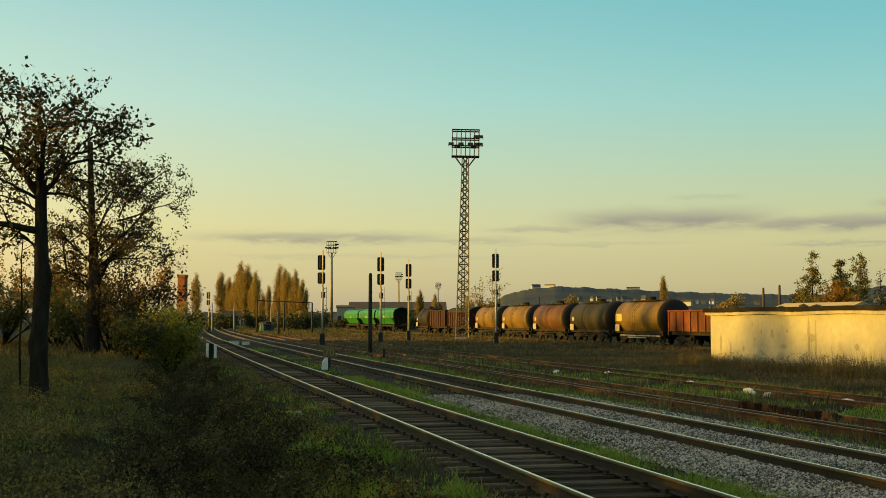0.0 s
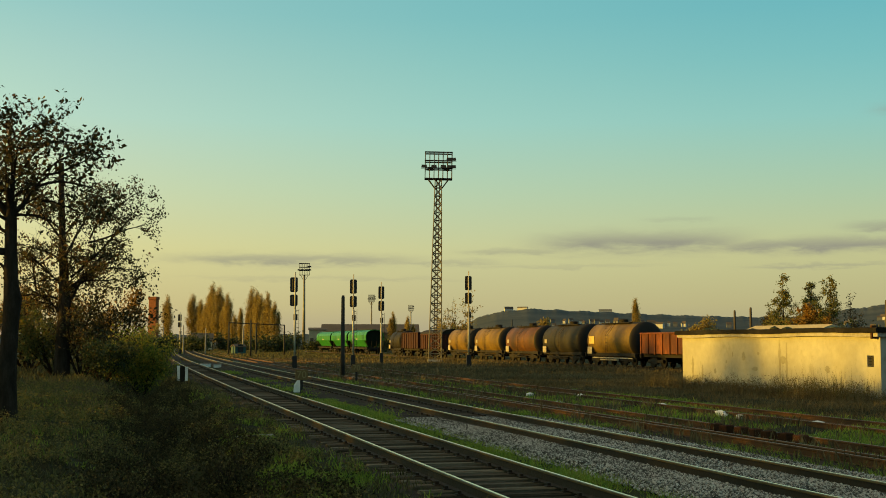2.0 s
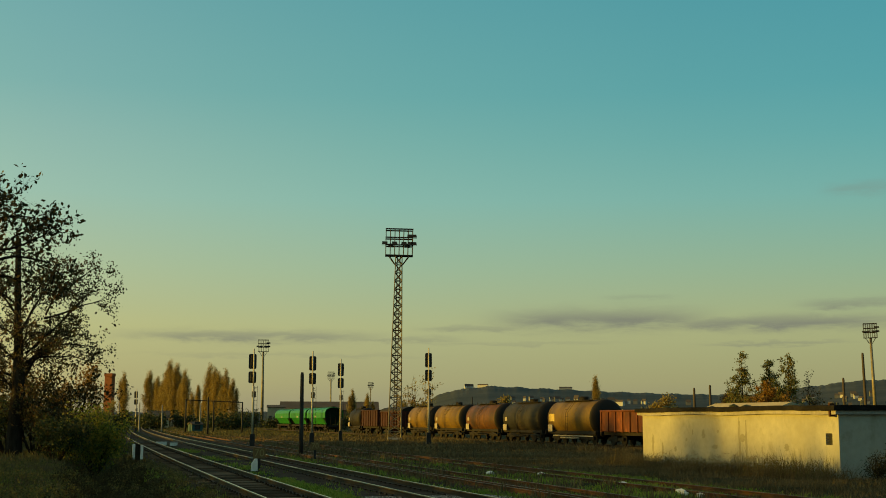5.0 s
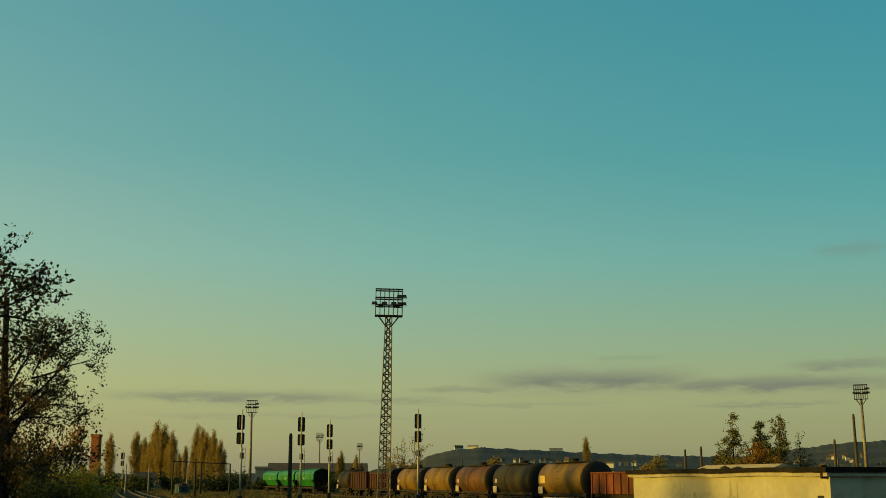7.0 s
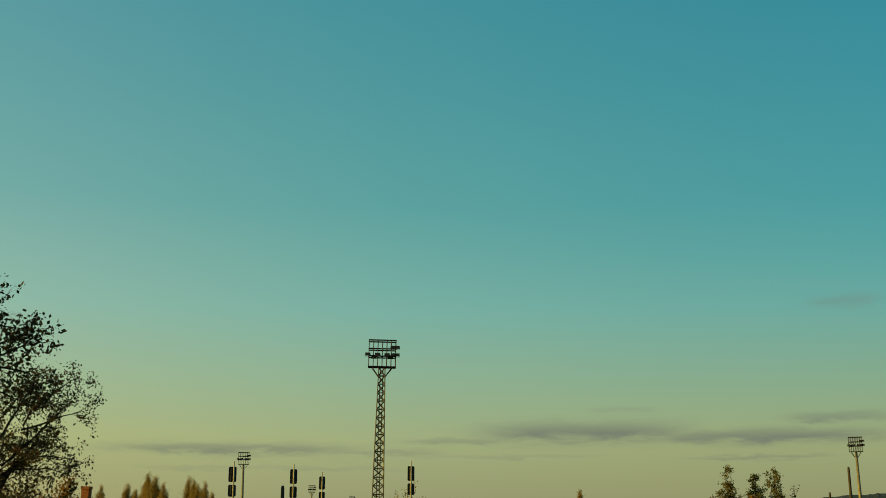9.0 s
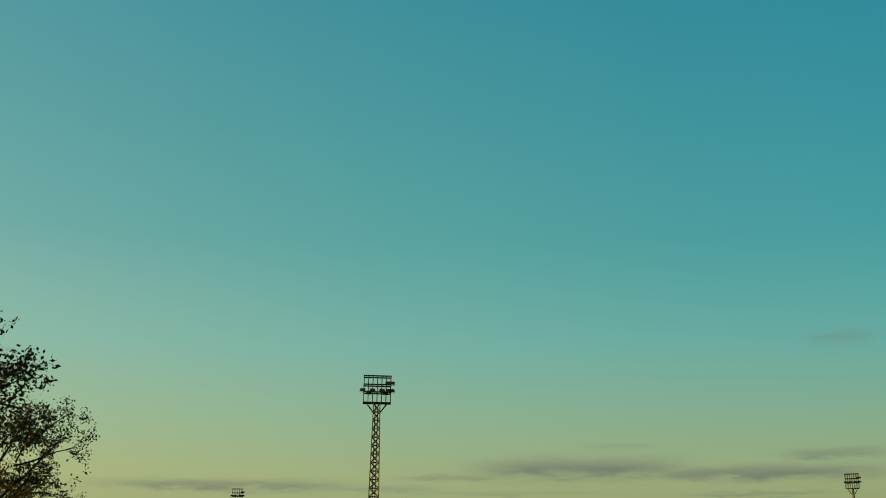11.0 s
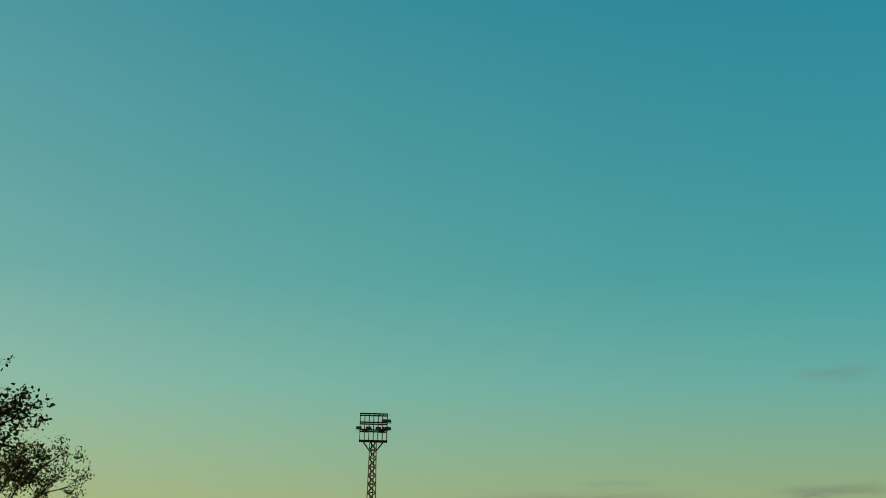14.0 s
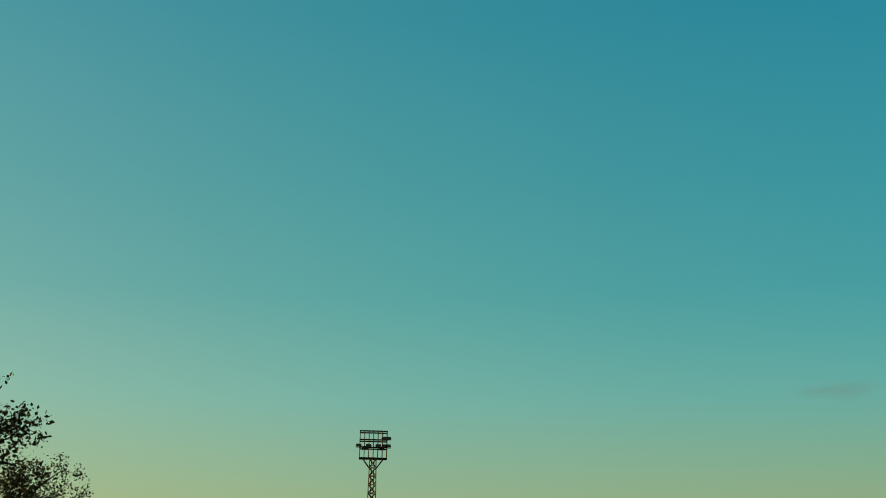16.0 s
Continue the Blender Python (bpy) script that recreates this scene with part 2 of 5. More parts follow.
M_TANK_RUST = material("rust_orange_tank_paint", [(0.02, 0.008, 0.003), (0.07, 0.027, 0.005), (0.17, 0.07, 0.009)], 0.5, 0.62, 0.0, fine=5.0, bump=0.12, stain=(0.35, (1.0, 0.6, 0.5), (0.012, 0.009, 0.006), 0.52, 0.68, 0.85))
M_TANK_END = material("near_black_tank_end", [(0.004, 0.003, 0.003), (0.012, 0.009, 0.006)], 0.8, 0.7, bump=0.15)
M_TANK_TOP = material("oily_black_crust", [(0.008, 0.006, 0.004), (0.02, 0.015, 0.010)], 2.0, 0.85, bump=0.4)
M_UNDER = material("sooty_running_gear", [(0.007, 0.0055, 0.004), (0.02, 0.015, 0.010)], 2.0, 0.85)
M_RUSTY = material("rust_red_wagon_side", [(0.035, 0.009, 0.004), (0.13, 0.033, 0.007), (0.34, 0.10, 0.014)], 0.8, 0.8, rnd=0.3, bump=0.3, stretch=(1, 1, 0.4), stain=(0.9, (1, 1, 0.3), (0.03, 0.011, 0.006), 0.48, 0.68, 0.75))
M_RED_BROWN = material("red_brown_wagon_paint", [(0.014, 0.004, 0.003), (0.03, 0.007, 0.005), (0.055, 0.014, 0.008)], 0.7, 0.8, rnd=0.5, bump=0.2)
M_GREEN = material("bright_green_hopper_paint", [(0.009, 0.085, 0.014), (0.016, 0.145, 0.019), (0.035, 0.22, 0.028)], 0.6, 0.45, bump=0.05, stain=(0.8, (1, 1, 0.4), (0.04, 0.1, 0.02), 0.6, 0.8, 0.6))
M_GREEN_DARK = material("dark_green_hopper_end", [(0.003, 0.010, 0.005), (0.006, 0.022, 0.009)], 0.8, 0.6, bump=0.1)
M_BRICK = material("red_brick", [(0.22, 0.08, 0.03), (0.34, 0.13, 0.05)], 2.0, 0.9, coords="World")
M_TILE = material("roof_tiles", [(0.06, 0.055, 0.055), (0.11, 0.09, 0.08)], 2.0, 0.9)
M_ROOF_GREY = material("grey_sheet_roof", [(0.07, 0.05, 0.035), (0.12, 0.088, 0.06)], 0.3, 0.8, coords="World")
M_ROOF_TAN = material("sandy_cement_roof", [(0.30, 0.25, 0.16), (0.46, 0.39, 0.26)], 0.8, 0.9, coords="World")
# blue-grey haze of the distance is mixed into the hill's colour
M_HILL = material("far_hazy_wooded_hill", [(0.036, 0.046, 0.052), (0.062, 0.07, 0.07), (0.105, 0.108, 0.10)], 0.02, 0.95, fine=0.22, bump=0, coords="World")
M_HOUSE = material("pale_house_walls", [(0.12, 0.125, 0.13), (0.40, 0.40, 0.39)], 0.5, 0.9, rnd=1.8)
M_DARK_FOLIAGE = material("dark_brown_foliage", [(0.014, 0.013, 0.007), (0.033, 0.030, 0.014), (0.058, 0.052, 0.023), (0.10, 0.08, 0.035)], 0.5, 0.9, island=0.8, bump=0, transmit=0.1, coords="World")
M_HERB = material("olive_leafy_weeds", [(0.042, 0.037, 0.014), (0.088, 0.082, 0.026), (0.145, 0.13, 0.037), (0.24, 0.18, 0.055)], 0.45, 0.75, island=0.9, bump=0, transmit=0.35, coords="World")
M_LEAF_LIME = material("yellow_green_leaves", [(0.07, 0.10, 0.015), (0.14, 0.17, 0.022), (0.24, 0.23, 0.03), (0.42, 0.30, 0.035)], 0.4, 0.6, island=0.9, bump=0, transmit=0.5)
M_STAIN = material("damp_streak_on_plaster", [(0.19, 0.18, 0.13), (0.28, 0.265, 0.205)], 3.0, 0.9, bump=0.2)
M_GLASS = material("dark_window_glass", [(0.02, 0.022, 0.025), (0.04, 0.042, 0.045)], 1.0, 0.15, bump=0)
M_POLE = material("weathered_dark_pole", [(0.045, 0.036, 0.028), (0.10, 0.08, 0.06)], 2.0, 0.9)
M_WOOD = material("rotten_timber", [(0.03, 0.014, 0.008), (0.08, 0.036, 0.018)], 3.0, 0.9, rnd=0.6)
M_ROAD = material("pale_concrete_fence", [(0.11, 0.105, 0.095), (0.19, 0.18, 0.16)], 0.6, 0.9, coords="World")

# ---------------------------------------------------------------- mesh helpers


def finish(bm, name, mats, smooth=False):
    me = bpy.data.meshes.new(name)
    bm.normal_update()
    bm.to_mesh(me)
    bm.free()
    for m in (mats if isinstance(mats, (list, tuple)) else [mats]):
        me.materials.append(m)
    if smooth:
        me.polygons.foreach_set("use_smooth", [True] * len(me.polygons))
    return me


def part(name, bm, mat, parent, label="", smooth=False):
    """One mesh object under a thing or a part."""
    ob = new(name, bm if isinstance(bm, bpy.types.Mesh) else finish(bm, name, mat, smooth))
    ob.parent = parent
    if label:
        ob["label"] = label
    return ob


def thing(name, m, label, category, group="", kind=""):
    ob = new(name)
    ob.empty_display_size = 0.2
    ob.matrix_world = m
    return tagged(ob, label, category, group, kind)


def solid(name, bm, mat, m, label, category, group="", kind="", smooth=False):
    ob = new(name, finish(bm, name, mat, smooth))
    ob.matrix_world = m
    return tagged(ob, label, category, group, kind)


def box(bm, x0, x1, y0, y1, z0, z1, bev=0.0, mat=0, m=None):
    r = bmesh.ops.create_cube(bm, size=1.0)
    vs = r["verts"]
    for v in vs:
        v.co = Vector(((x0 + x1) / 2 + v.co.x * (x1 - x0), (y0 + y1) / 2 + v.co.y * (y1 - y0), (z0 + z1) / 2 + v.co.z * (z1 - z0)))
    fs = {f for v in vs for f in v.link_faces}
    if bev:
        es = list({e for v in vs for e in v.link_edges})
        r = bmesh.ops.bevel(bm, geom=es, offset=bev, segments=1, affect="EDGES")
        vs = list({v for f in r["faces"] for v in f.verts} | {v for v in vs if v.is_valid})
        fs = {f for v in vs for f in v.link_faces}
    for f in fs:
        f.material_index = mat
    if m is not None:
        bmesh.ops.transform(bm, matrix=m, verts=vs)
    return bm


def tube(bm, a, b, r0, r1=None, seg=8, mat=0, caps=True):
    """A round bar from a to b."""
    a, b = Vector(a), Vector(b)
    d = b - a
    r1 = r0 if r1 is None else r1
    q = d.to_track_quat("Z", "Y").to_matrix().to_4x4()
    r = bmesh.ops.create_cone(bm, cap_ends=caps, segments=seg, radius1=r0, radius2=r1, depth=d.length)
    bmesh.ops.transform(bm, matrix=Matrix.Translation((a + b) / 2) @ q, verts=r["verts"])
    for f in {f for v in r["verts"] for f in v.link_faces}:
        f.material_index = mat
    return bm


def loft(bm, rings, closed=True, caps=True, mat=0):
    """Skin over rings of points."""
    vr = [[bm.verts.new(p) for p in ring] for ring in rings]
    n = len(vr[0])
    for a, b in zip(vr, vr[1:]):
        for i in range(n if closed else n - 1):
            j = (i + 1) % n
            bm.faces.new((a[i], a[j], b[j], b[i])).material_index = mat
    if caps and closed:
        bm.faces.new(vr[0][::-1]).material_index = mat
        bm.faces.new(vr[-1]).material_index = mat
    return bm


def soup(name, verts, tris, mat):
    """A mesh from numpy arrays of corners and triangles."""
    me = bpy.data.meshes.new(name)
    me.vertices.add(len(verts))
    me.vertices.foreach_set("co", np.asarray(verts, np.float32).ravel())
    me.loops.add(tris.size)
    me.loops.foreach_set("vertex_index", tris.ravel().astype(np.int32))
    me.polygons.add(len(tris))
    me.polygons.foreach_set("loop_start", np.arange(0, tris.size, 3, dtype=np.int32))
    me.update(calc_edges=True)
    me.validate()
    me.materials.append(mat)
    return me


rng = np.random.default_rng(7)
TRAIN = 38.4          # the standing wagons' track

# ---------------------------------------------------------------- ground


def bend(y):
    """The tracks' slow curve to the right in the distance."""
    y = np.maximum(np.asarray(y, float) - 20.0, 0.0)
    return 1.0e-4 * np.minimum(y, 330.0) ** 2


def lumps(x, y, s):
    return (np.sin(x * s + 1.3 * np.sin(y * s * 0.7)) + np.sin(y * s * 1.21 + 1.7 * np.sin(x * s * 0.6 + 2.0))) * 0.5


def height(x, y):
    """The ground's height: a ditch beside the near track, a bank of rough grass left of it, low beds under the tracks."""
    x, y = np.asarray(x, float), np.asarray(y, float)
    u = x - bend(y)
    near = np.exp(-np.maximum(y - 60.0, 0.0) / 40.0)
    z = 0.05 * lumps(x, y, 0.9) * near + 0.03 * lumps(x + 3, y + 5, 2.3) * near
    z += np.where(u < 3.2, 1.0, 0.0) * (-0.75 * np.exp(-((u - 1.15 - 0.35 * np.sin(y * 0.2)) / 1.0) ** 2) * near)
    z += 0.20 * near / (1 + np.exp((u + 0.6) * 3.0)) * (0.7 + 0.5 * lumps(x, y, 0.5) + 0.35 * lumps(x + 2, y + 1, 1.4))
    z += 0.10 * near * np.exp(-((u - 2.9) / 0.5) ** 2) * (1 + lumps(x, y, 1.1))
    bed = np.exp(-(np.maximum(np.abs(u - 5.35) - 1.5, 0) / 0.5) ** 2) + np.exp(-(np.maximum(np.abs(u - 9.25) - 1.7, 0) / 0.6) ** 2) + np.exp(-(np.maximum(np.abs(u - 13.1) - 1.5, 0) / 0.5) ** 2)
    z = z * (1 - np.minimum(bed, 1)) + 0.07 * np.minimum(bed, 1)
    return z


def spaced(lo, hi, step, far, grow=1.13):
    a, v, s = [], hi, step
    while v < far:
        s *= grow
        v += s
        a.append(v)
    return a


gx = list(np.arange(-16, 42, 0.4))
gx = [-v for v in spaced(0, 16, 0.5, 3800)][::-1] + gx + spaced(0, 41.6, 0.5, 3800)
gy = list(np.arange(4, 90, 0.5)) + spaced(0, 89.5, 0.6, 3800)
gy = [4 - v for v in spaced(0, 0, 0.6, 900, 1.4)][::-1] + gy
GX, GY = np.meshgrid(np.array(gx), np.array(gy))
GZ = height(GX, GY)
nx, ny = len(gx), len(gy)
idx = np.arange(nx * ny).reshape(ny, nx)
quad = np.stack([idx[:-1, :-1], idx[:-1, 1:], idx[1:, 1:], idx[1:, :-1]], -1).reshape(-1, 4)
ground = new("ground", soup("ground", np.stack([GX, GY, GZ], -1).reshape(-1, 3), np.concatenate([quad[:, [0, 1, 2]], quad[:, [0, 2, 3]]]), M_GROUND))
ground.data.polygons.foreach_set("use_smooth", [True] * len(ground.data.polygons))
tagged(ground, "rough railway ground of soil, grass and weeds", "ground", kind="structure")

# ---------------------------------------------------------------- tracks
RAIL_Z = 0.30
RAIL_PROFILE = [(-0.070, 0.0), (0.070, 0.0), (0.070, 0.012), (0.016, 0.03), (0.012, 0.125), (0.036, 0.138), (0.036, 0.160), (0.030, 0.168), (0.019, 0.1705), (-0.019, 0.1705), (-0.030, 0.168), (-0.036, 0.160), (-0.036, 0.138), (-0.012, 0.125), (-0.016, 0.03), (-0.070, 0.012)]


def stations(y0, y1):
    ys, y = [], y0
    while y < y1:
        ys.append(y)
        y += 3.0 if y < 60 else 8.0
    return ys + [y1]


def rail(x, y0, y1, parent, top, wander=None, name="rail"):
    bm = bmesh.new()
    rings = []
    for y in stations(y0, y1):
        cx = x + float(bend(y)) + (wander(y) if wander else 0.0)
        rings.append([(cx + px, y, RAIL_Z - 0.17 + pz) for px, pz in RAIL_PROFILE])
    loft(bm, rings)
    bmesh.ops.recalc_face_normals(bm, faces=bm.faces)
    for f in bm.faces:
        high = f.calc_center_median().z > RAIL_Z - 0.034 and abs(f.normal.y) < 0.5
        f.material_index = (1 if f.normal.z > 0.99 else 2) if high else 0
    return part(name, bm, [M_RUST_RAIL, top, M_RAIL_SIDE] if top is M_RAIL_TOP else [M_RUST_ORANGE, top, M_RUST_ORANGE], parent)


def sleeper_mesh(seed):
    r = random.Random(seed)
    bm = bmesh.new()
    box(bm, -1.25, 1.25, -0.125, 0.125, -0.10, 0.0, 0.018)
    for v in bm.verts:
        v.co += Vector((r.uniform(-.02, .02), r.uniform(-.012, .012), r.uniform(-.008, .006)))
    for sx in (-0.75, 0.75):
        box(bm, sx - 0.15, sx + 0.15, -0.07, 0.07, -0.004, 0.016, mat=1)
        for dx in (-0.105, 0.105):
            box(bm, sx + dx - 0.025, sx + dx + 0.025, -0.03, 0.03, 0.016, 0.055, mat=1)
    return finish(bm, "sleeper", [M_SLEEPER, M_RUST_RAIL])


SLEEPERS = [sleeper_mesh(i) for i in range(5)]


def track(cx, y0, y1, top, label, sink=0.0, sleepers_to=0.0, right=0.75, left=0.75, sleepers_from=0.0):
    t = thing("railway_track", pose(0, 0, 0), label, "railway track", "tracks of the yard")
    rail(cx - left, y0, y1, t, top)
    rail(cx + right, y0, y1, t, top)
    y, i = max(y0, sleepers_from) + 0.3, 0
    r = random.Random(int(cx * 10))
    while y < sleepers_to:
        s = part("sleeper", SLEEPERS[i % 5], None, t)
        s.location = (cx + float(bend(y)) + r.uniform(-.03, .03), y, RAIL_Z - 0.172 - sink + r.uniform(-.008, .004))
        s.rotation_euler = (0, 0, r.uniform(-.02, .02))
        y += 0.6
        i += 1
    return t


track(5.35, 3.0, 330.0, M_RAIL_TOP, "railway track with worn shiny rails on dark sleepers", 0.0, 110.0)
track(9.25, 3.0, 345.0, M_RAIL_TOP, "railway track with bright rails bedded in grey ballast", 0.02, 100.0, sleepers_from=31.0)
t3 = track(13.05, 3.0, 230.0, M_RAIL_TOP_DULL, "rusty disused siding track in weeds", 0.02, 80.0, 0.77)
t4 = track(17.85, 16.0, 150.0, M_RAIL_TOP_DULL, "rusty siding track sunk in grass", 0.05, 40.0)
t4.location.z = -0.13
t3.location.z = -0.06
loose = thing("spare_rail", pose(0, 0, 0), "rusty spare rail lying along the siding", "rail")
rail(12.72, 9.0, 75.0, loose, M_RAIL_TOP_DULL)
loose.location.z = -0.07


def bed(cx, half, y0, y1, top, mat, label):
    bm = bmesh.new()
    rings = []
    for y in stations(y0, y1):
        c = cx + float(bend(y))
        rings.append([(c - half - 0.45, y, 0.0), (c - half, y, top), (c + half, y, top), (c + half + 0.45, y, 0.0)])
    loft(bm, rings, closed=False, caps=False)
    bmesh.ops.recalc_face_normals(bm, faces=bm.faces)
    return solid("ballast_bed", bm, mat, pose(0, 0, 0), label, "ballast", kind="structure")


M_DIRT = material("oily_dark_ballast", [(0.018, 0.014, 0.01), (0.04, 0.032, 0.024), (0.085, 0.07, 0.055)], 1.2, 0.95, fine=18.0, bump=0.8, bump_scale=20.0, coords="World")
bed(9.25, 1.75, 3.0, 27.0, 0.145, M_BALLAST_BED, "bed of dusty grey ballast under the track")
bed(9.25, 1.6, 27.0, 345.0, 0.12, M_DIRT, "bed of oily dark ballast under the far track")
bed(5.35, 1.4, 3.0, 330.0, 0.078, M_DIRT, "bed of oily dark ballast and soil under the track")
bed(13.1, 1.4, 3.0, 230.0, 0.08, M_DIRT, "bed of soil and old ballast under the siding")


def stones(n, x0, x1, y0, y1, size, name, label):
    """Loose broken stones: flattened, jittered octahedra."""
    y = y0 + (y1 - y0) * rng.random(n) ** 1.35
    x = x0 + (x1 - x0) * rng.random(n)
    keep = np.ones(n, bool)
    for rx in (8.5, 10.0):
        keep &= np.abs(x - rx) > 0.085
    x, y = x[keep], y[keep]
    n = len(x)
    base = np.array([(1, 0, 0), (0, 1, 0), (-1, 0, 0), (0, -1, 0), (0, 0, .75), (0, 0, -.75)], float)
    faces = np.array([(0, 1, 4), (1, 2, 4), (2, 3, 4), (3, 0, 4), (1, 0, 5), (2, 1, 5), (3, 2, 5), (0, 3, 5)])
    s = size * (0.6 + 0.8 * rng.random((n, 1, 1)))
    v = base[None] * s * (0.6 + 0.7 * rng.random((n, 6, 3)))
    a = rng.random(n) * 6.28
    ca, sa = np.cos(a)[:, None], np.sin(a)[:, None]
    v = np.stack([v[..., 0] * ca - v[..., 1] * sa, v[..., 0] * sa + v[..., 1] * ca, v[..., 2]], -1)
    crest = np.clip(0.145 - (y - 26.0) * 0.01, 0.115, 0.145)
    bedz = np.where(np.abs(x - 9.25) < 1.75, crest, np.maximum(crest - (np.abs(x - 9.25) - 1.75) * 0.42, height(x, y)))
    v += np.stack([x + bend(y), y, bedz + 0.012 + 0.02 * rng.random(n)], -1)[:, None]
    tri = (faces[None] + 6 * np.arange(n)[:, None, None]).reshape(-1, 3)
    tagged(new(name, soup(name, v.reshape(-1, 3), tri, M_STONE)), label, "ballast", kind="stuff")


stones(120000, 7.2, 11.5, 11.0, 32.0, 0.025, "ballast_stones", "loose grey broken ballast stones")

# ---------------------------------------------------------------- grass


def blades(name, label, mat, x, y, tall, wide, lean=0.5, per=6, spread=0.12, base=None):
    """Tufts of bent blades: each a tapered strip of three triangles."""
    n = len(x)
    X = np.repeat(x, per) + rng.normal(0, spread, n * per)
    Y = np.repeat(y, per) + rng.normal(0, spread, n * per)
    H = np.repeat(tall, per) * (0.45 + 0.75 * rng.random(n * per))
    Wd = np.repeat(wide, per) * (0.6 + 0.8 * rng.random(n * per))
    Z = height(X, Y) - 0.02
    a, b = rng.random(n * per) * 6.283, rng.random(n * per) * 6.283
    L = lean * H * rng.random(n * per)
    sx, sy = np.cos(a) * Wd, np.sin(a) * Wd
    lx, ly = np.cos(b) * L, np.sin(b) * L
    p = np.stack([np.stack([X - sx, Y - sy, Z], -1), np.stack([X + sx, Y + sy, Z], -1),
                  np.stack([X - sx * .7 + lx * .35, Y - sy * .7 + ly * .35, Z + H * .55], -1), np.stack([X + sx * .7 + lx * .35, Y + sy * .7 + ly * .35, Z + H * .55], -1),
                  np.stack([X + lx, Y + ly, Z + H], -1)], 1)
    t = np.array([(0, 1, 3), (0, 3, 2), (2, 3, 4)])
    tri = (t[None] + 5 * np.arange(len(X))[:, None, None]).reshape(-1, 3)
    tagged(new(name, soup(name, p.reshape(-1, 3), tri, mat)), label, "grass", kind="stuff")


def scatter(n, x0, x1, y0, y1, power=1.6, patch=0.0, s=0.5):
    """Random places, denser towards the near end, and gathered into patches."""
    x = x0 + (x1 - x0) * rng.random(n)
    y = y0 + (y1 - y0) * rng.random(n) ** power
    if patch:
        keep = lumps(x + 7, y, s) + 0.5 * lumps(x, y + 3, s * 2.7) > patch * (2 * rng.random(n) - 1) - 0.1
        x, y = x[keep], y[keep]
    return x, y


def clear(x, y, gap=0.3):
    """Keep off the running rails of the near tracks."""
    u = x - bend(y)
    keep = np.ones(len(x), bool)
    for c in (5.35, 9.25):
        keep &= np.abs(u - c) > 0.75 + gap
    for c in (12.30, 12.72, 13.82):
        keep &= np.abs(u - c) > 0.13
    return x[keep], y[keep]


x, y = scatter(15000, -15, 4.4, 9.5, 62, 1.7)
keep = (np.abs(x - 1.15) > 1.15) | (rng.random(len(x)) < 0.06)
x, y = x[keep], y[keep]
blades("bank_grass", "dark tangled autumn grass and weeds on the bank", M_BANK, x, y, (0.09 + 0.20 * rng.random(len(x)) ** 2.5) * np.clip(0.85 + 0.7 * lumps(x, y * .8, 1.3), 0.35, 1.5), np.full(len(x), 0.006) + y * 0.00024, 1.3, 8, 0.14)
x, y = scatter(7000, -24, 3.6, 60, 135, 1.0)
blades("verge_grass", "dull autumn grass under the hedge", M_BANK, x, y, 0.2 + 0.3 * rng.random(len(x)), np.full(len(x), 0.05), 0.8, 6, 0.35)
x, y = scatter(5000, -15, 4.1, 10, 50, 1.5, 0.7, 0.6)
keep = np.abs(x - 1.3) > 1.3
x, y = x[keep], y[keep]
blades("green_grass", "fresh green grass tufts on the bank", M_GRASS, x, y, 0.08 + 0.13 * rng.random(len(x)), np.full(len(x), 0.006) + y * 0.00028, 0.9, 7, 0.1)
x, y = scatter(9000, 2.35, 3.9, 12, 34, 1.2)
keep = lumps(x + 1.5, y * .55 + 2, 2.1) + 0.25 * rng.random(len(x)) > 0.2
x, y = x[keep], y[keep]
blades("trackside_grass", "short bright green grass tufts beside the near track", M_GRASS, x, y, 0.05 + 0.08 * rng.random(len(x)), np.full(len(x), 0.004) + y * 0.00016, 1.2, 9, 0.09)
x, y = clear(*scatter(5600, 6.3, 7.6, 9.5, 44, 1.9, 0.7, 1.0), 0.15)
blades("track_grass", "green grass between the two near tracks", M_GRASS, x, y, 0.05 + 0.08 * rng.random(len(x)), np.full(len(x), 0.004) + y * 0.0002, 1.1, 9, 0.09)
x, y = clear(*scatter(13000, 11.0, 18.4, 14, 70, 1.3, 0.8, 0.5), 0.3)
blades("siding_grass", "green and yellow grass along the sidings", M_GRASS, x, y, 0.06 + 0.09 * rng.random(len(x)), np.full(len(x), 0.005) + y * 0.00022, 1.2, 8, 0.13)
x, y = scatter(9000, 14.2, 20.2, 19, 52, 1.3, 0.6, 0.5)
blades("lawn_patches", "short bright green grass beside the siding", M_GRASS, x, y, 0.07 + 0.10 * rng.random(len(x)), np.full(len(x), 0.007) + y * 0.00028, 1.0, 8, 0.14)
x, y = scatter(7000, -15, 0.6, 36, 66, 1.0)
blades("straw_tufts", "pale straw-coloured grass tufts under the trees", M_DRY, x, y, 0.12 + 0.2 * rng.random(len(x)), np.full(len(x), 0.016), 0.9, 7, 0.2)
x, y = clear(*scatter(700, 7.0, 8.3, 33, 90, 1.0, 0.3, 0.35), 0.1)
blades("earth_grass", "patchy green grass on the soil between the tracks", M_GRASS, x, y, 0.07 + 0.1 * rng.random(len(x)), np.full(len(x), 0.02), 0.9, 7, 0.15)
x, y = clear(*scatter(1300, 11.4, 17.4, 14, 80, 1.3), -0.2)
blades("siding_weeds", "dry brown weeds in the rusty siding", M_DRY, x, y, 0.12 + 0.25 * rng.random(len(x)), np.full(len(x), 0.010) + y * 0.0003)
x, y = scatter(19000, 19.4, 46, 24, 150, 1.0)
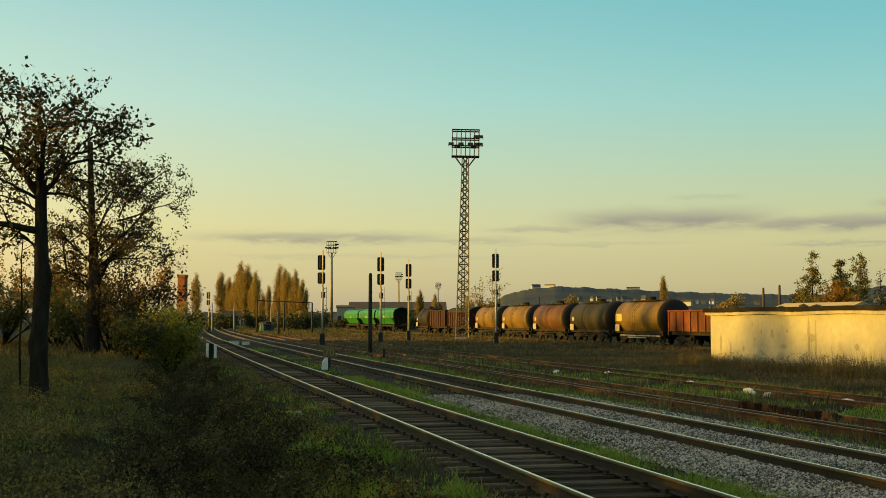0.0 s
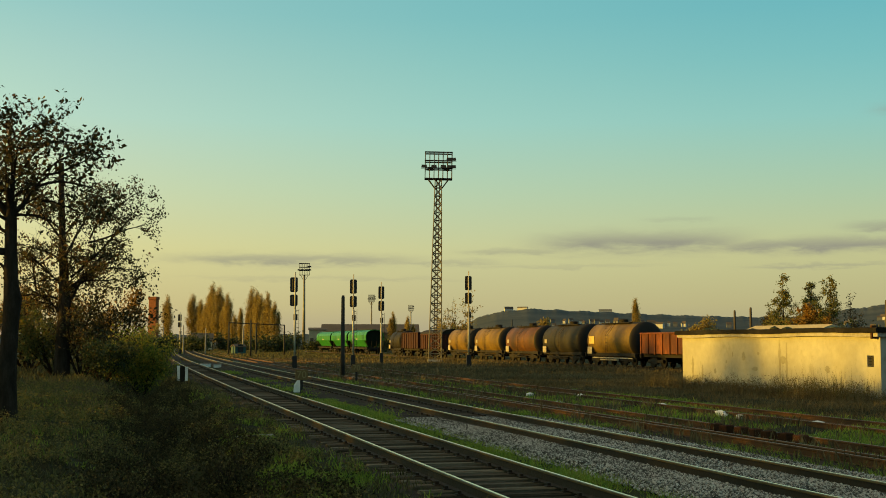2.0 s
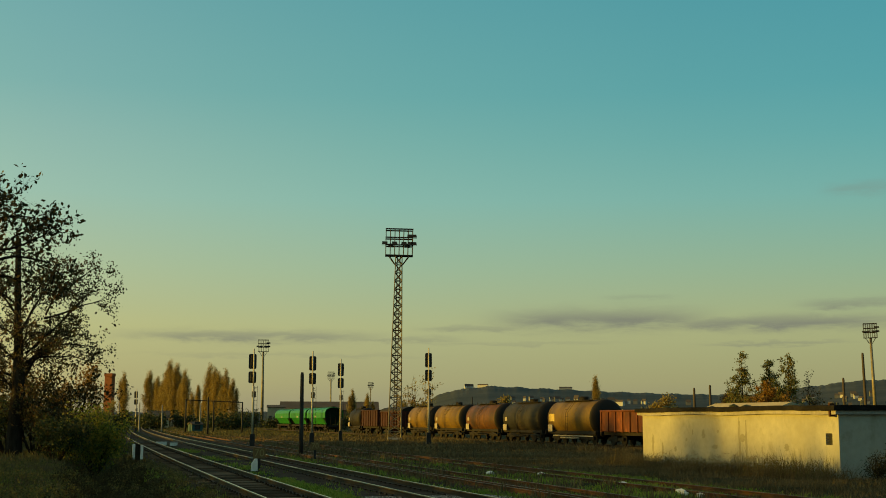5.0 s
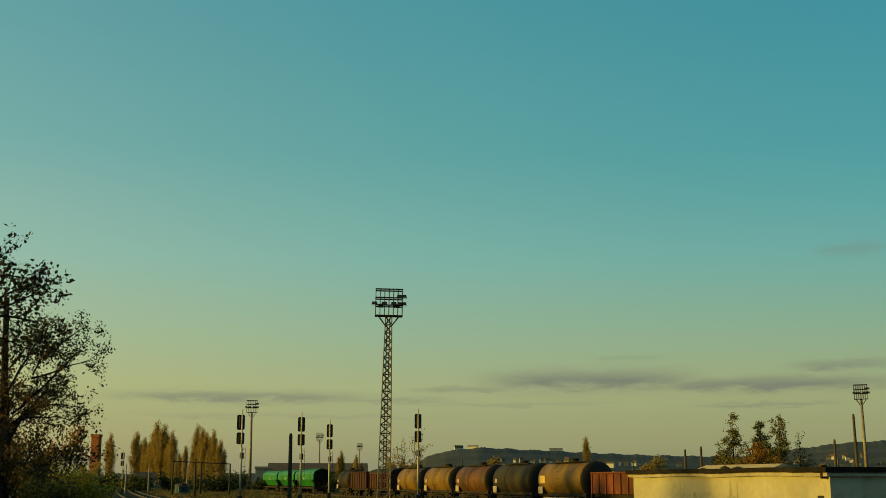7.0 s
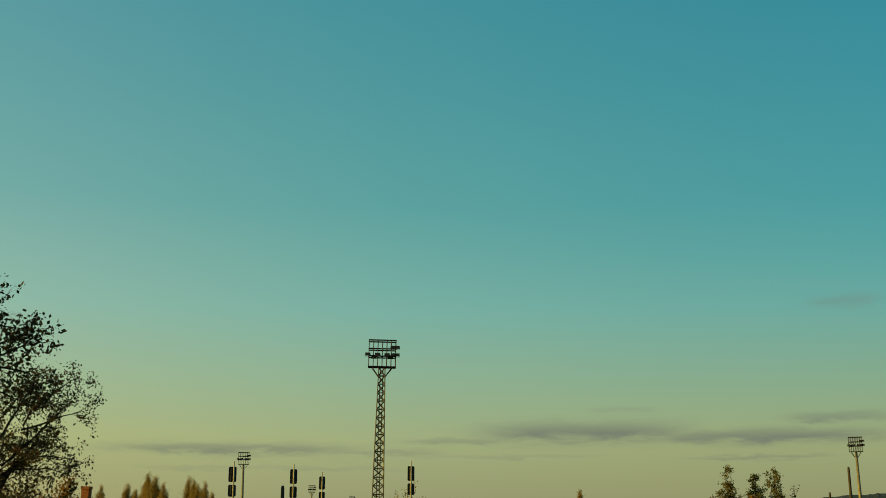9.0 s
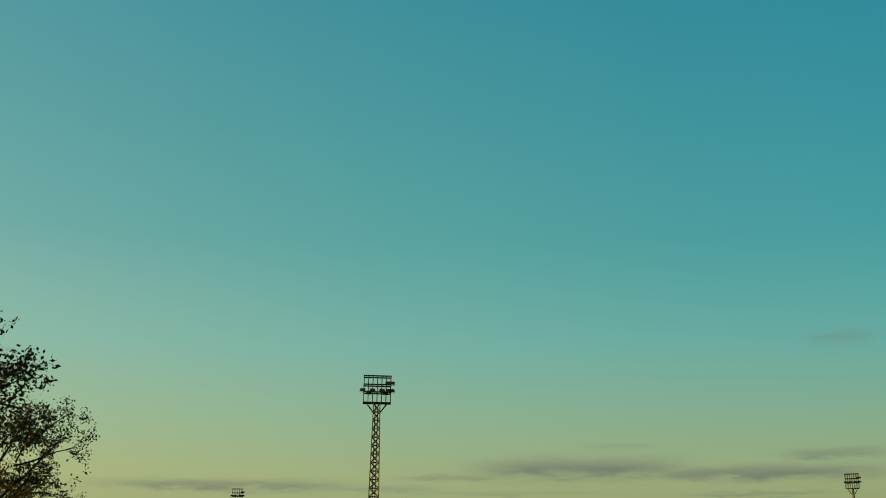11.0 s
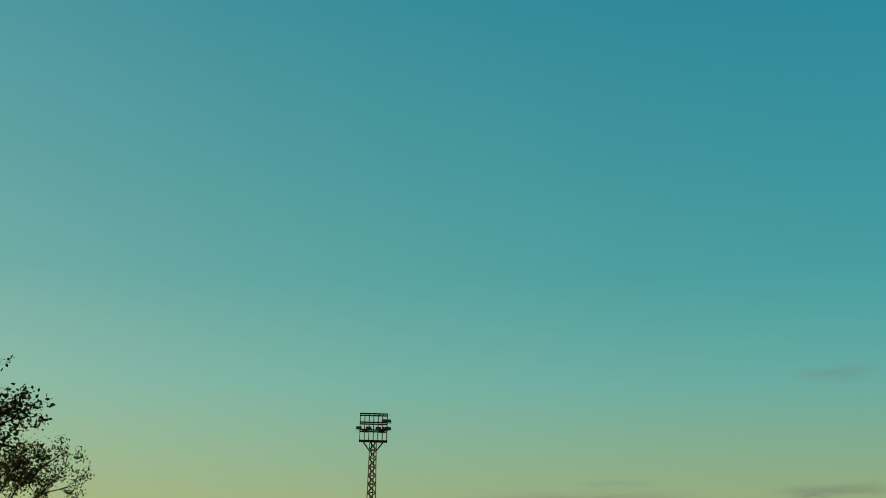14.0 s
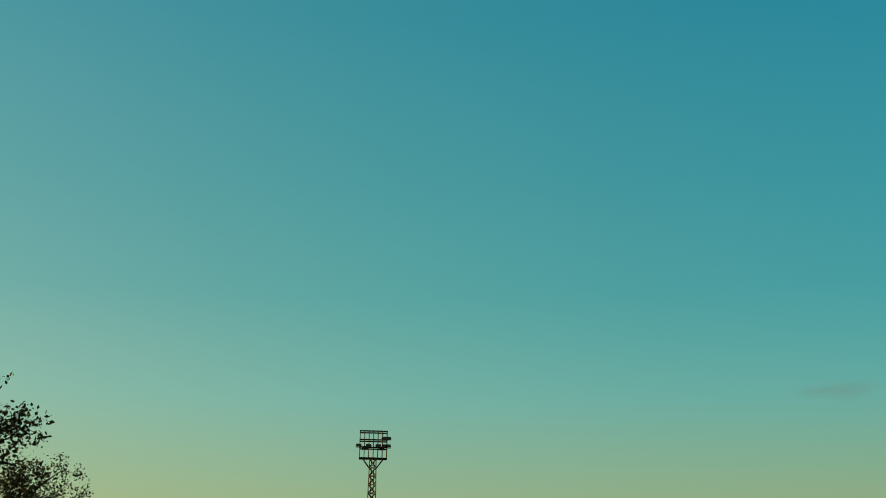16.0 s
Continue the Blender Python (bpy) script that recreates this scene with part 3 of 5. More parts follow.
keep = ~((x > 27.0) & (x < 36.0) & (y > 39) & (y < 56)) & (np.abs(x - 38) > 1.6)
x, y = x[keep], y[keep]
blades("field_weeds", "tall brown dry weeds covering the waste ground", M_DRY, x, y, (0.15 + 0.2 * rng.random(len(x)) ** 2) * (0.8 + 0.35 * lumps(x, y, 0.45)) * np.clip(1.35 - y / 130, 0.5, 1.0), np.full(len(x), 0.004) + y * 0.00016, 1.3, 16, 0.38)
x, y = scatter(9000, 1, 48, 150, 340, 1.0)
keep = (np.abs(x - TRAIN) > 1.8) & (np.abs(x - bend(y) - 7.3) > 4.2)
blades("yard_end_weeds", "dusky scrub grass at the far end of the yard", M_BANK, x[keep], y[keep], 0.12 + 0.22 * rng.random(keep.sum()), np.full(keep.sum(), 0.09), 0.9, 7, 0.7)
x, y = scatter(4000, 10, 27, 70, 160, 1.0)
x, y = x + bend(y) + 4, y
blades("far_field_weeds", "brown dry weeds between the signals", M_DRY, x, y, 0.12 + 0.18 * rng.random(len(x)), np.full(len(x), 0.05), 0.8, 6, 0.3)
x, y = scatter(1500, 34.0, 36.4, 60, 150, 1.0)
blades("siding_edge_weeds", "dry weeds along the track of the standing wagons", M_DRY, x, y, 0.2 + 0.35 * rng.random(len(x)) ** 2, np.full(len(x), 0.03), 0.8, 9, 0.3)
x, y = scatter(420, 25.4, 27.0, 38, 57, 1.0)
blades("wall_weeds", "tall dry weeds standing along the plastered wall", M_DRY, x, y, 0.35 + 0.5 * rng.random(len(x)) ** 2.2, np.full(len(x), 0.006), 0.9, 12, 0.2)

x, y = scatter(150, 25.7, 27.1, 39.2, 45.5, 1.0)
blades("tall_stalks", "tall dark dry stalks standing against the plastered wall", M_BANK, x, y, 0.55 + 0.75 * rng.random(len(x)) ** 2, np.full(len(x), 0.007), 0.35, 7, 0.12)

# ---------------------------------------------------------------- trees


def limb_tree(r, start, direction, length, radius, depth, out, tips, spread=0.6, up=0.12, kids=(2, 4), shrink=0.72):
    """Grow one limb in a few bent pieces, then its side limbs."""
    p, d = Vector(start), Vector(direction).normalized()
    n = 4 if depth > 1 else 3
    pts = [(p.copy(), radius)]
    for i in range(n):
        d = (d + Vector((r.gauss(0, .16), r.gauss(0, .16), r.gauss(up * .6, .1)))).normalized()
        p = p + d * (length / n)
        pts.append((p.copy(), radius * (1 - 0.55 * (i + 1) / n)))
    out.append(pts)
    if depth == 0:
        tips.extend(q for q, _ in pts[1:])
        return
    if depth == 1:
        tips.append(pts[-1][0])
    for i in range(r.randint(*kids) + (1 if depth > 2 else 0)):
        k = r.randint(1, n)
        q, rr = pts[k]
        side = Vector((r.gauss(0, 1), r.gauss(0, 1), r.gauss(0, .6)))
        nd = (d * (1 - spread * .45) + side.normalized() * spread + Vector((0, 0, up))).normalized()
        limb_tree(r, q, nd, length * r.uniform(shrink - .14, shrink + .1), rr * r.uniform(.5, .72), depth - 1, out, tips, spread, up, kids, shrink)


def limbs_bm(limbs, seg_big=9):
    bm = bmesh.new()
    for pts in limbs:
        seg = seg_big if pts[0][1] > 0.07 else (5 if pts[0][1] > 0.02 else 3)
        rings = []
        for i, (p, r) in enumerate(pts):
            d = (pts[min(i + 1, len(pts) - 1)][0] - pts[max(i - 1, 0)][0]).normalized()
            s = d.orthogonal().normalized()
            t = d.cross(s)
            rings.append([p + (s * math.cos(6.2832 * k / seg) + t * math.sin(6.2832 * k / seg)) * r for k in range(seg)])
        loft(bm, rings)
    return bm


def leaf_mesh(tips, count, size, mat, jitter, seed, droop=0.3):
    """Many small folded leaves round the twigs."""
    g = np.random.default_rng(seed)
    T = np.array([tuple(t) for t in tips])
    c = T[g.integers(0, len(T), count)] + g.normal(0, jitter, (count, 3))
    d = g.normal(0, 1, (count, 3))
    d[:, 2] -= droop
    d /= np.linalg.norm(d, axis=1, keepdims=True)
    s = np.cross(d, g.normal(0, 1, (count, 3)))
    s /= np.linalg.norm(s, axis=1, keepdims=True) + 1e-9
    nrm = np.cross(d, s)
    L = size * (0.6 + 0.8 * g.random((count, 1)))
    v = np.stack([c, c + d * L * .5 + s * L * .3 + nrm * L * .08, c + d * L, c + d * L * .5 - s * L * .3 + nrm * L * .08], 1)
    tri = (np.array([(0, 1, 2), (0, 2, 3)])[None] + 4 * np.arange(count)[:, None, None]).reshape(-1, 3)
    return soup("crown", v.reshape(-1, 3), tri, mat)


def gathered(ts, share, r):
    """Leaves hang on some twigs only, so that the crown has gaps."""
    return [t for t in ts if r.random() < share]


def tree(name, x, y, label, build, leaf, count, size, jitter, seed, group="", m=None):
    r = random.Random(seed)
    limbs, tips = [], []
    build(r, limbs, tips)
    t = thing(name, m or pose(x, y, float(height(x, y)) - 0.05), label, "tree" if "tree" in name or "poplar" in name else "shrub", group)
    part("trunk", limbs_bm(limbs), M_BARK, t, smooth=True)
    part("crown", leaf_mesh(gathered(tips, 0.75, r), count, size, leaf, jitter, seed), leaf, t)
    return t


def bough(r, start, az, rise, length, radius, sag, limbs, tips, shoots=9, shoot=0.9, deep=2):
    """A long limb that sets out at the angle rise and bends down (or, sag below nought, up) steadily, with leafy shoots along it."""
    p, pts = Vector(start), []
    n = 7
    az = radians(az)
    for i in range(n + 1):
        pts.append((p.copy(), radius * (1 - .72 * i / n)))
        e = radians(rise - sag * i / n + r.gauss(0, 7))
        w = az + r.gauss(0, .12)
        p = p + Vector((math.cos(e) * math.cos(w), math.cos(e) * math.sin(w), math.sin(e))) * (length / n)
    limbs.append(pts)
    tips.append(pts[-1][0])
    for k in range(shoots):
        f = .18 + .82 * (k + r.random()) / shoots
        m = min(int(f * n), n - 1)
        q = pts[m][0].lerp(pts[m + 1][0], f * n - m)
        along = (pts[m + 1][0] - pts[m][0]).normalized()
        side = Vector((r.gauss(0, 1), r.gauss(0, .8), r.gauss(.15, .8))).normalized()
        limb_tree(r, q, along * .75 + side * .8, shoot * r.uniform(.55, 1.15) * (1.1 - .35 * f), max(.011, pts[m][1] * .42), deep, limbs, tips, .62, .0, (2, 4), .66)


def near_tree(r, limbs, tips):
    """A knobbly trunk that forks in three at five and a half metres, with arching boughs."""
    limbs.append([(Vector((0, 0, -.1)), .34), (Vector((.0, 0, .25)), .25), (Vector((-.02, 0, 1.1)), .215), (Vector((-.05, 0, 1.45)), .25), (Vector((-.02, 0, 1.75)), .21), (Vector((.02, .02, 2.6)), .20),
                  (Vector((.05, .02, 3.1)), .225), (Vector((.0, .02, 3.5)), .18), (Vector((-.03, 0, 4.5)), .15), (Vector((-.05, 0, 5.5)), .14)])
    fork = (-.05, 0, 5.1)
    for az, rise, length, rad, sag, st in ((178, 58, 2.2, .10, 15, fork), (20, 86, 2.4, .085, -8, fork), (6, 56, 1.5, .075, 8, fork), (100, 60, 1.7, .07, 20, fork), (-95, 62, 1.6, .06, 20, fork),
                                           (180, 14, 2.3, .10, 12, (-.04, 0, 4.25)), (170, 60, 1.0, .05, 40, (-.04, 0, 3.7)), (0, 12, 1.1, .045, 45, (.0, 0, 5.15)), (150, 35, 1.5, .05, 30, (-.04, 0, 4.7)), (200, 40, 1.6, .05, 30, (-.04, 0, 4.9))):
        bough(r, st, az, rise, length, rad, sag, limbs, tips, 10, .72)
    for az, rise, length, rad, sag, st in ((175, 40, 1.7, .035, 60, (-.02, 0, 7.2)), (160, 75, .8, .03, 55, (.0, 0, 7.1)), (0, 25, 1.8, .036, 40, (.08, .05, 6.8)), (8, 55, 1.0, .028, 50, (.1, 0, 7.1)),
                                           (0, 20, 1.9, .04, 80, (.55, 0, 5.9)), (-8, 5, 1.5, .036, -40, (.7, 0, 6.2)), (15, 45, 1.0, .036, 30, (.75, 0, 6.3)), (180, 30, 1.6, .04, 60, (-.7, 0, 6.2)), (5, -5, 1.5, .03, 30, (.5, 0, 5.6)),
                                           (150, 60, 1.4, .04, 30, (-.8, 0, 6.6)), (90, 40, 1.3, .035, 40, (.1, .5, 6.2)), (-80, 40, 1.3, .035, 40, (.05, -.5, 6.2)), (200, 55, 1.3, .035, 35, (-.5, -.2, 6.0)), (40, 65, 1.0, .035, 40, (.25, .2, 6.4)), (180, 10, 1.2, .035, 40, (-1.2, 0, 6.9))):
        bough(r, st, az, rise, length, rad, sag, limbs, tips, 10, .66)


def walnut_tree(r, limbs, tips):
    """A short thick trunk with one straight lopped pole and a fan of thin spreading boughs."""
    limbs.append([(Vector((0, 0, -.1)), .58), (Vector((.03, 0, .6)), .46), (Vector((.06, 0, 2.3)), .40), (Vector((.15, 0, 4.0)), .36), (Vector((.05, 0, 5.6)), .28)])
    limbs.append([(Vector((.05, 0, 5.3)), .25), (Vector((-.08, 0, 7.7)), .20), (Vector((-.17, 0, 9.8)), .17), (Vector((-.25, 0, 12.3)), .15)])
    for az, rise, length, rad, sag, st in ((0, 66, 5.2, .16, 18, (.25, 0, 4.3)), (5, 46, 6.6, .11, -5, (.4, 0, 5.8)), (-4, 24, 4.6, .07, 8, (1.3, 0, 7.8)), (8, 36, 5.6, .07, 70, (.2, 0, 5.0)), (180, 52, 3.4, .11, 10, (-.05, 0, 5.4)),
                                           (175, 38, 3.2, .11, 10, (-.1, 0, 3.8)), (150, 78, 3.0, .07, 0, (-1.4, 0, 5.0)), (85, 55, 5.5, .13, 15, (.1, 0, 4.6)), (-85, 55, 5.0, .12, 15, (.1, 0, 4.6)), (30, 75, 5.0, .08, 20, (.2, 0, 7.2)),
                                           (170, 66, 4.2, .08, 20, (-.1, 0, 7.6)), (0, 70, 3.6, .06, 30, (1.4, 0, 8.0)), (10, 60, 3.8, .06, 45, (2.3, 0, 9.0)), (-6, 15, 3.6, .06, 40, (1.6, 0, 6.2)), (-50, 48, 5.0, .09, 35, (.3, -.2, 5.0)), (45, 48, 5.0, .09, 35, (.3, .2, 5.0)), (180, 12, 3.4, .07, 40, (-.3, 0, 4.6)), (178, 50, 4.4, .06, 25, (-.15, 0, 8.4)), (165, 30, 4.0, .06, 25, (-.1, 0, 6.8)), (10, 58, 4.2, .06, 20, (-.1, 0, 8.0))):
        bough(r, st, az, rise, length * .72, rad, sag, limbs, tips, 11, 1.3)


def slim_tree(tall, wide):
    """A straight leader with rising side branches, longest low down."""
    def grow(r, limbs, tips):
        limbs.append([(Vector((0, 0, -.1)), tall * .012), (Vector((.05, 0, tall * .5)), tall * .007), (Vector((0, 0, tall)), .012)])
        for k in range(30):
            f = .12 + .86 * k / 29
            reach = wide * 1.5 * (1.03 - f) ** 1.15 * r.uniform(.5, 1.1) + .06
            bough(r, (0, 0, tall * f), r.uniform(0, 360), 60, reach * 1.35, .03 * (1.2 - f), 10, limbs, tips, max(1, int(8 * (1.05 - f))), .42 * wide * (1.2 - f) + .12, 1)
    return grow


def shrub(wide, tall, stems, lean=0.5, depth=2):
    def grow(r, limbs, tips):
        for i in range(stems):
            a = r.uniform(0, 6.28)
            q = (math.cos(a) * .02, math.sin(a) * .02, -.05)
            limb_tree(r, q, (math.cos(a) * lean * (.6 + .3 * wide), math.sin(a) * lean * (.6 + .3 * wide), 1), tall * r.uniform(.45, .7), tall * .012 + .008, depth, limbs, tips, 0.55, 0.15, (3, 4), 0.6)
    return grow


def poplar(tall, wide=0.085, count=170, spires=3):
    """A few steep flame-shaped spires close to the trunk, dense with upright twigs."""
    def grow(r, limbs, tips):
        limbs.append([(Vector((0, 0, -.2)), tall * .018), (Vector((0, 0, tall * .5)), tall * .009), (Vector((0, 0, tall * .8)), .03)])
        axes = []
        for i in range(spires):
            a, q = i * 2.4 + r.uniform(-.4, .4), math.sqrt(i / spires)
            axes.append((math.cos(a) * q * wide * tall, math.sin(a) * q * wide * tall, tall * (1.0 - .22 * q) * r.uniform(.93, 1.0)))
        for i in range(count):
            ax, ay, ztop = axes[i % spires]
            f = r.random() ** .8
            z1 = ztop * (.22 + .78 * f)
            z0 = max(.05 * tall, z1 - tall * r.uniform(.16, .3))
            flare = wide * tall * 1.25 * math.sin(math.pi * min(1.0, .2 + .76 * f)) ** .9
            b, q = r.uniform(0, 6.283), flare * math.sqrt(r.random())
            ex, ey = ax + q * math.cos(b), ay + q * math.sin(b)
            pts = [(Vector((ax * .3, ay * .3, z0)), .05)]
            for k in (.35, .7, 1.0):
                pts.append((Vector((ax + (ex - ax) * k + r.gauss(0, .06), ay + (ey - ay) * k + r.gauss(0, .06), z0 + (z1 - z0) * k)), .03 * (1.2 - k)))
            limbs.append(pts)
            for k in range(8):
                g = .35 + .65 * k / 7
                m = min(int(g * 3), 2)
                tips.append(pts[m][0].lerp(pts[m + 1][0], g * 3 - m))
    return grow


tree("fruit_tree", -2.51, 31.5, "half-bare autumn tree with a dark knobbly trunk on the bank", near_tree, M_LEAF, 5200, 0.12, 0.07, 11)
# the tree at x -60 is out of view, added to soften sun on the wall
tree("walnut_tree", -60.0, 65.0, "unseen half-bare tree added to shade the plastered wall softly", walnut_tree, M_LEAF, 1500, 0.2, 0.2, 24)
tree("walnut_tree", -2.95, 72.0, "spreading half-bare autumn tree in the hedge", walnut_tree, M_LEAF, 9500, 0.16, 0.11, 29)

# leafy herbs in low mounds over the bank and the ditch
def leafy_mounds(name, label, mat, hx, hy, hs, leaves, size, seed):
    ang, out_ = rng.random((len(hx), 9)) * 6.283, rng.random((len(hx), 9)) ** .5
    hp = np.stack([hx[:, None] + np.cos(ang) * out_ * hs[:, None] * 1.4, hy[:, None] + np.sin(ang) * out_ * hs[:, None] * 1.4, (height(hx, hy) + .02)[:, None] + hs[:, None] * (1 - out_ ** 2) * 1.1 * rng.random(ang.shape) ** .4], -1).reshape(-1, 3)
    tagged(new(name, leaf_mesh([tuple(p) for p in hp], leaves, size, mat, 0.06, seed)), label, "weeds", kind="stuff")


hx, hy = scatter(2600, -9, 3.9, 10, 58, 1.6, 0.6, 0.8)
keep = (np.abs(hx - 1.15) > 0.7) | (rng.random(len(hx)) < 0.3)
keep &= (hx < 2.3) | (rng.random(len(hx)) < 0.25)
hx, hy = hx[keep], hy[keep]
leafy_mounds("leafy_herbs", "low mounds of olive leafy weeds on the bank", M_HERB, hx, hy, 0.12 + 0.45 * rng.random(len(hx)) ** 2 * np.where(hx > 2.2, 0.5, 1.0), 230000, 0.048, 301)
# weeds along the ditch, darker than those on the bank
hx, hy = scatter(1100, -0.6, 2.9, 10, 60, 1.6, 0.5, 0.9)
leafy_mounds("rotting_weeds", "dark brown weeds and leaf litter in the ditch", M_DARK_FOLIAGE, hx, hy, 0.12 + 0.30 * rng.random(len(hx)) ** 2, 100000, 0.045, 303)
# bright olive leaves stand in for yellow sunlight on the weeds here
hx, hy = scatter(800, -8, 0.4, 27, 58, 1.0, 0.8, 0.7)
leafy_mounds("yellowing_herbs", "leafy weeds under the trees, yellow sunlight put into their colour", M_LEAF_OLIVE, hx, hy, 0.15 + 0.45 * rng.random(len(hx)) ** 2, 40000, 0.06, 304)

# bushy dry weeds before the plastered wall
wx, wy = scatter(170, 25.5, 27.0, 38.5, 56.5, 1.0)
wh = 0.22 + 0.5 * rng.random(len(wx)) ** 2
up_ = rng.random((len(wx), 14))
wp = np.stack([wx[:, None] + rng.normal(0, .13, up_.shape), wy[:, None] + rng.normal(0, .16, up_.shape), height(wx, wy)[:, None] + up_ * wh[:, None] * 1.2], -1).reshape(-1, 3)
tagged(new("bushy_weeds", leaf_mesh([tuple(p) for p in wp], 24000, 0.042, M_DRY, 0.06, 302)), "bushy dry brown weeds along the foot of the wall", "weeds", kind="stuff")

# hedge and shrubs left of the tracks
for x, y, w, h, st, leaf, n, s, lab, sd in (
        (-0.5, 62, 1.9, 2.3, 10, M_LEAF_DARK, 4200, 0.14, "dense dark green bush beside the track", 31),
        (-0.8, 66, 2.2, 3.0, 9, M_LEAF, 2600, 0.16, "dense dark green bush under the tree", 32),
        (1.25, 63, 1.7, 2.9, 10, M_LEAF_LIME, 6500, 0.13, "green and yellow bush beside the track", 33),
        (-1.9, 72, 2.6, 6.2, 9, M_LEAF, 4200, 0.18, "brown leafy undergrowth round the tree", 44),
        (-3.4, 76, 2.6, 4.6, 9, M_LEAF_OLIVE, 5000, 0.17, "sunlit olive autumn bush", 34),
        (-6.0, 92, 4.0, 7.0, 9, M_LEAF_ORANGE, 6000, 0.22, "sunlit orange autumn bush", 35),
        (-10.5, 98, 4.0, 6.4, 9, M_LEAF_OLIVE, 6000, 0.22, "sunlit olive autumn bush", 36),
        (-1.0, 104, 4.0, 7.2, 9, M_LEAF_ORANGE, 6000, 0.22, "sunlit orange autumn bush", 37),
        (2.2, 112, 3.0, 3.2, 9, M_LEAF_POPLAR, 5000, 0.22, "yellowing bush by the far track", 38),
        (2.2, 92, 2.2, 2.6, 9, M_LEAF_DARK, 5000, 0.18, "dark green bush by the track", 39),
        (5.0, 150, 3.0, 2.8, 9, M_LEAF_DARK, 5000, 0.26, "dark green bush by the far track", 40)):
    tree("bush", x, y, lab, shrub(w, h, st), leaf, n, s, 0.22, sd, "hedge")
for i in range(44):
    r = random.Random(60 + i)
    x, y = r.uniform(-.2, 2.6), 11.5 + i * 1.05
    tree("ditch_shrub", x, y, "low dark tangled brushwood in the ditch", shrub(2.2, r.uniform(.5, 1.0), 12, 1.1, 2), M_DARK_FOLIAGE, 700, 0.05, 0.12, 60 + i, "ditch shrubs")

# the hedge goes on unseen left of the bank, added to shade the tracks
for i in range(43):
    r = random.Random(140 + i)
    x, y = -14.8 - r.uniform(0, 2.5), 9 + i * 2.7
    # fewer leaves where the low sun is let through, taller beyond 66 m
    tree("bush", x, y, "hedge bush out of view on the bank, added to shade the tracks", shrub(2.6, r.uniform(3.8, 4.7) + (.7 if y > 66 else 0), 8, 0.6), M_LEAF_DARK if i % 3 else M_LEAF_ORANGE, 2600 if 24 < y < 44 else 600 if 61 < y < 72 else 3800, 0.22, 0.26, 140 + i, "hedge")

# sapling on the bank with a thin dead stem
def dead_stem(r, limbs, tips):
    limbs.append([(Vector((.02 * math.sin(k * 1.7), 0, k * .55 - .1)), .038 - .003 * k) for k in range(9)])
    for z in (2.2, 2.9, 3.5, 3.9):
        limb_tree(r, (0, 0, z), (r.uniform(-1, 1), r.uniform(-1, 1), .7), .6, .012, 1, limbs, tips, .5, .1, (1, 2), .5)


tree("sapling", -3.1, 33.0, "thin straight dead sapling on the bank", dead_stem, M_LEAF, 70, 0.07, 0.08, 77)

# poplars far off
protos = [tree("poplar", 0, 0, "tall yellowing poplar far behind the yard", poplar(18.0), M_LEAF_POPLAR, 17000, 0.24, 0.34, 80 + k, "far poplars", pose(0, 0, 0)) for k in range(4)]


def far_at(px, d, z=0.0):
    """A place d metres off in the direction px degrees right of the tracks."""
    return d * math.sin(radians(px)), d * math.cos(radians(px)), z


POPLARS = [(2.3, 398, 0.9), (3.42, 394, 0.94), (3.75, 389, 0.82), (3.9, 384, 0.63), (4.15, 380, 0.9), (4.3, 376, 1.05), (4.6, 371, 1.11), (4.8, 366, 0.98), (4.95, 362, 0.89), (5.3, 358, 0.53), (5.6, 353, 0.71), (5.9, 348, 0.78), (6.1, 344, 0.94), (6.3, 340, 0.87), (6.5, 335, 0.9), (6.7, 330, 0.86), (6.85, 326, 0.83), (7.15, 322, 0.67), (23.97, 330, 0.83), (24.12, 334, 0.68), (12.66, 420, 0.68), (13.36, 410, 0.58), (13.6, 420, 0.5)]
used = set()
for i, (a, d, s) in enumerate(POPLARS):
    k = i % 4
    m = Matrix.Translation(far_at(a, d)) @ pose(0, 0, 0, 0, 0, 67 * i) @ Matrix.Diagonal((s * 1.05, s * 1.05, s * 1.09, 1))
    if k in used:
        copy_thing(protos[k], m)
    else:
        protos[k].matrix_world = m
        used.add(k)

# bushes round the far field and behind the plastered building
for a, d, w, h, st, leaf, n, s, lab, sd in (
        (15.6, 240, 1.8, 4.6, 10, M_LEAF_ORANGE, 5500, 0.34, "orange autumn tree behind the wagons", 106),
        (30.6, 116, 2.6, 3.6, 9, M_LEAF_OLIVE, 3000, 0.17, "low olive scrub behind the building", 115),
        (32.2, 116, 2.6, 3.9, 9, M_LEAF_ORANGE, 3000, 0.17, "low orange scrub behind the building", 116),
        (33.6, 118, 2.6, 3.4, 9, M_LEAF, 2400, 0.17, "low brown scrub behind the building", 117),
        (15.1, 205, 1.6, 4.8, 10, M_LEAF_POPLAR, 6500, 0.3, "sunlit yellow-orange autumn tree behind the wagons", 114),
        (15.95, 250, 2.0, 11.2, 5, M_LEAF_POPLAR, 700, 0.4, "bare pale tree behind the wagons", 107),
        (19.5, 250, 3.4, 6.0, 8, M_LEAF_POPLAR, 3000, 0.45, "yellow-green bush behind the wagons", 108),
        (27.0, 230, 3.4, 5.8, 8, M_LEAF_POPLAR, 3000, 0.45, "yellow-green bush behind the wagons", 109)):
    x, y, _ = far_at(a, d)
    tree("autumn_tree", x, y, lab, shrub(w, h, st, 0.14), leaf, n, s, 0.3, sd, "trees beyond the yard")
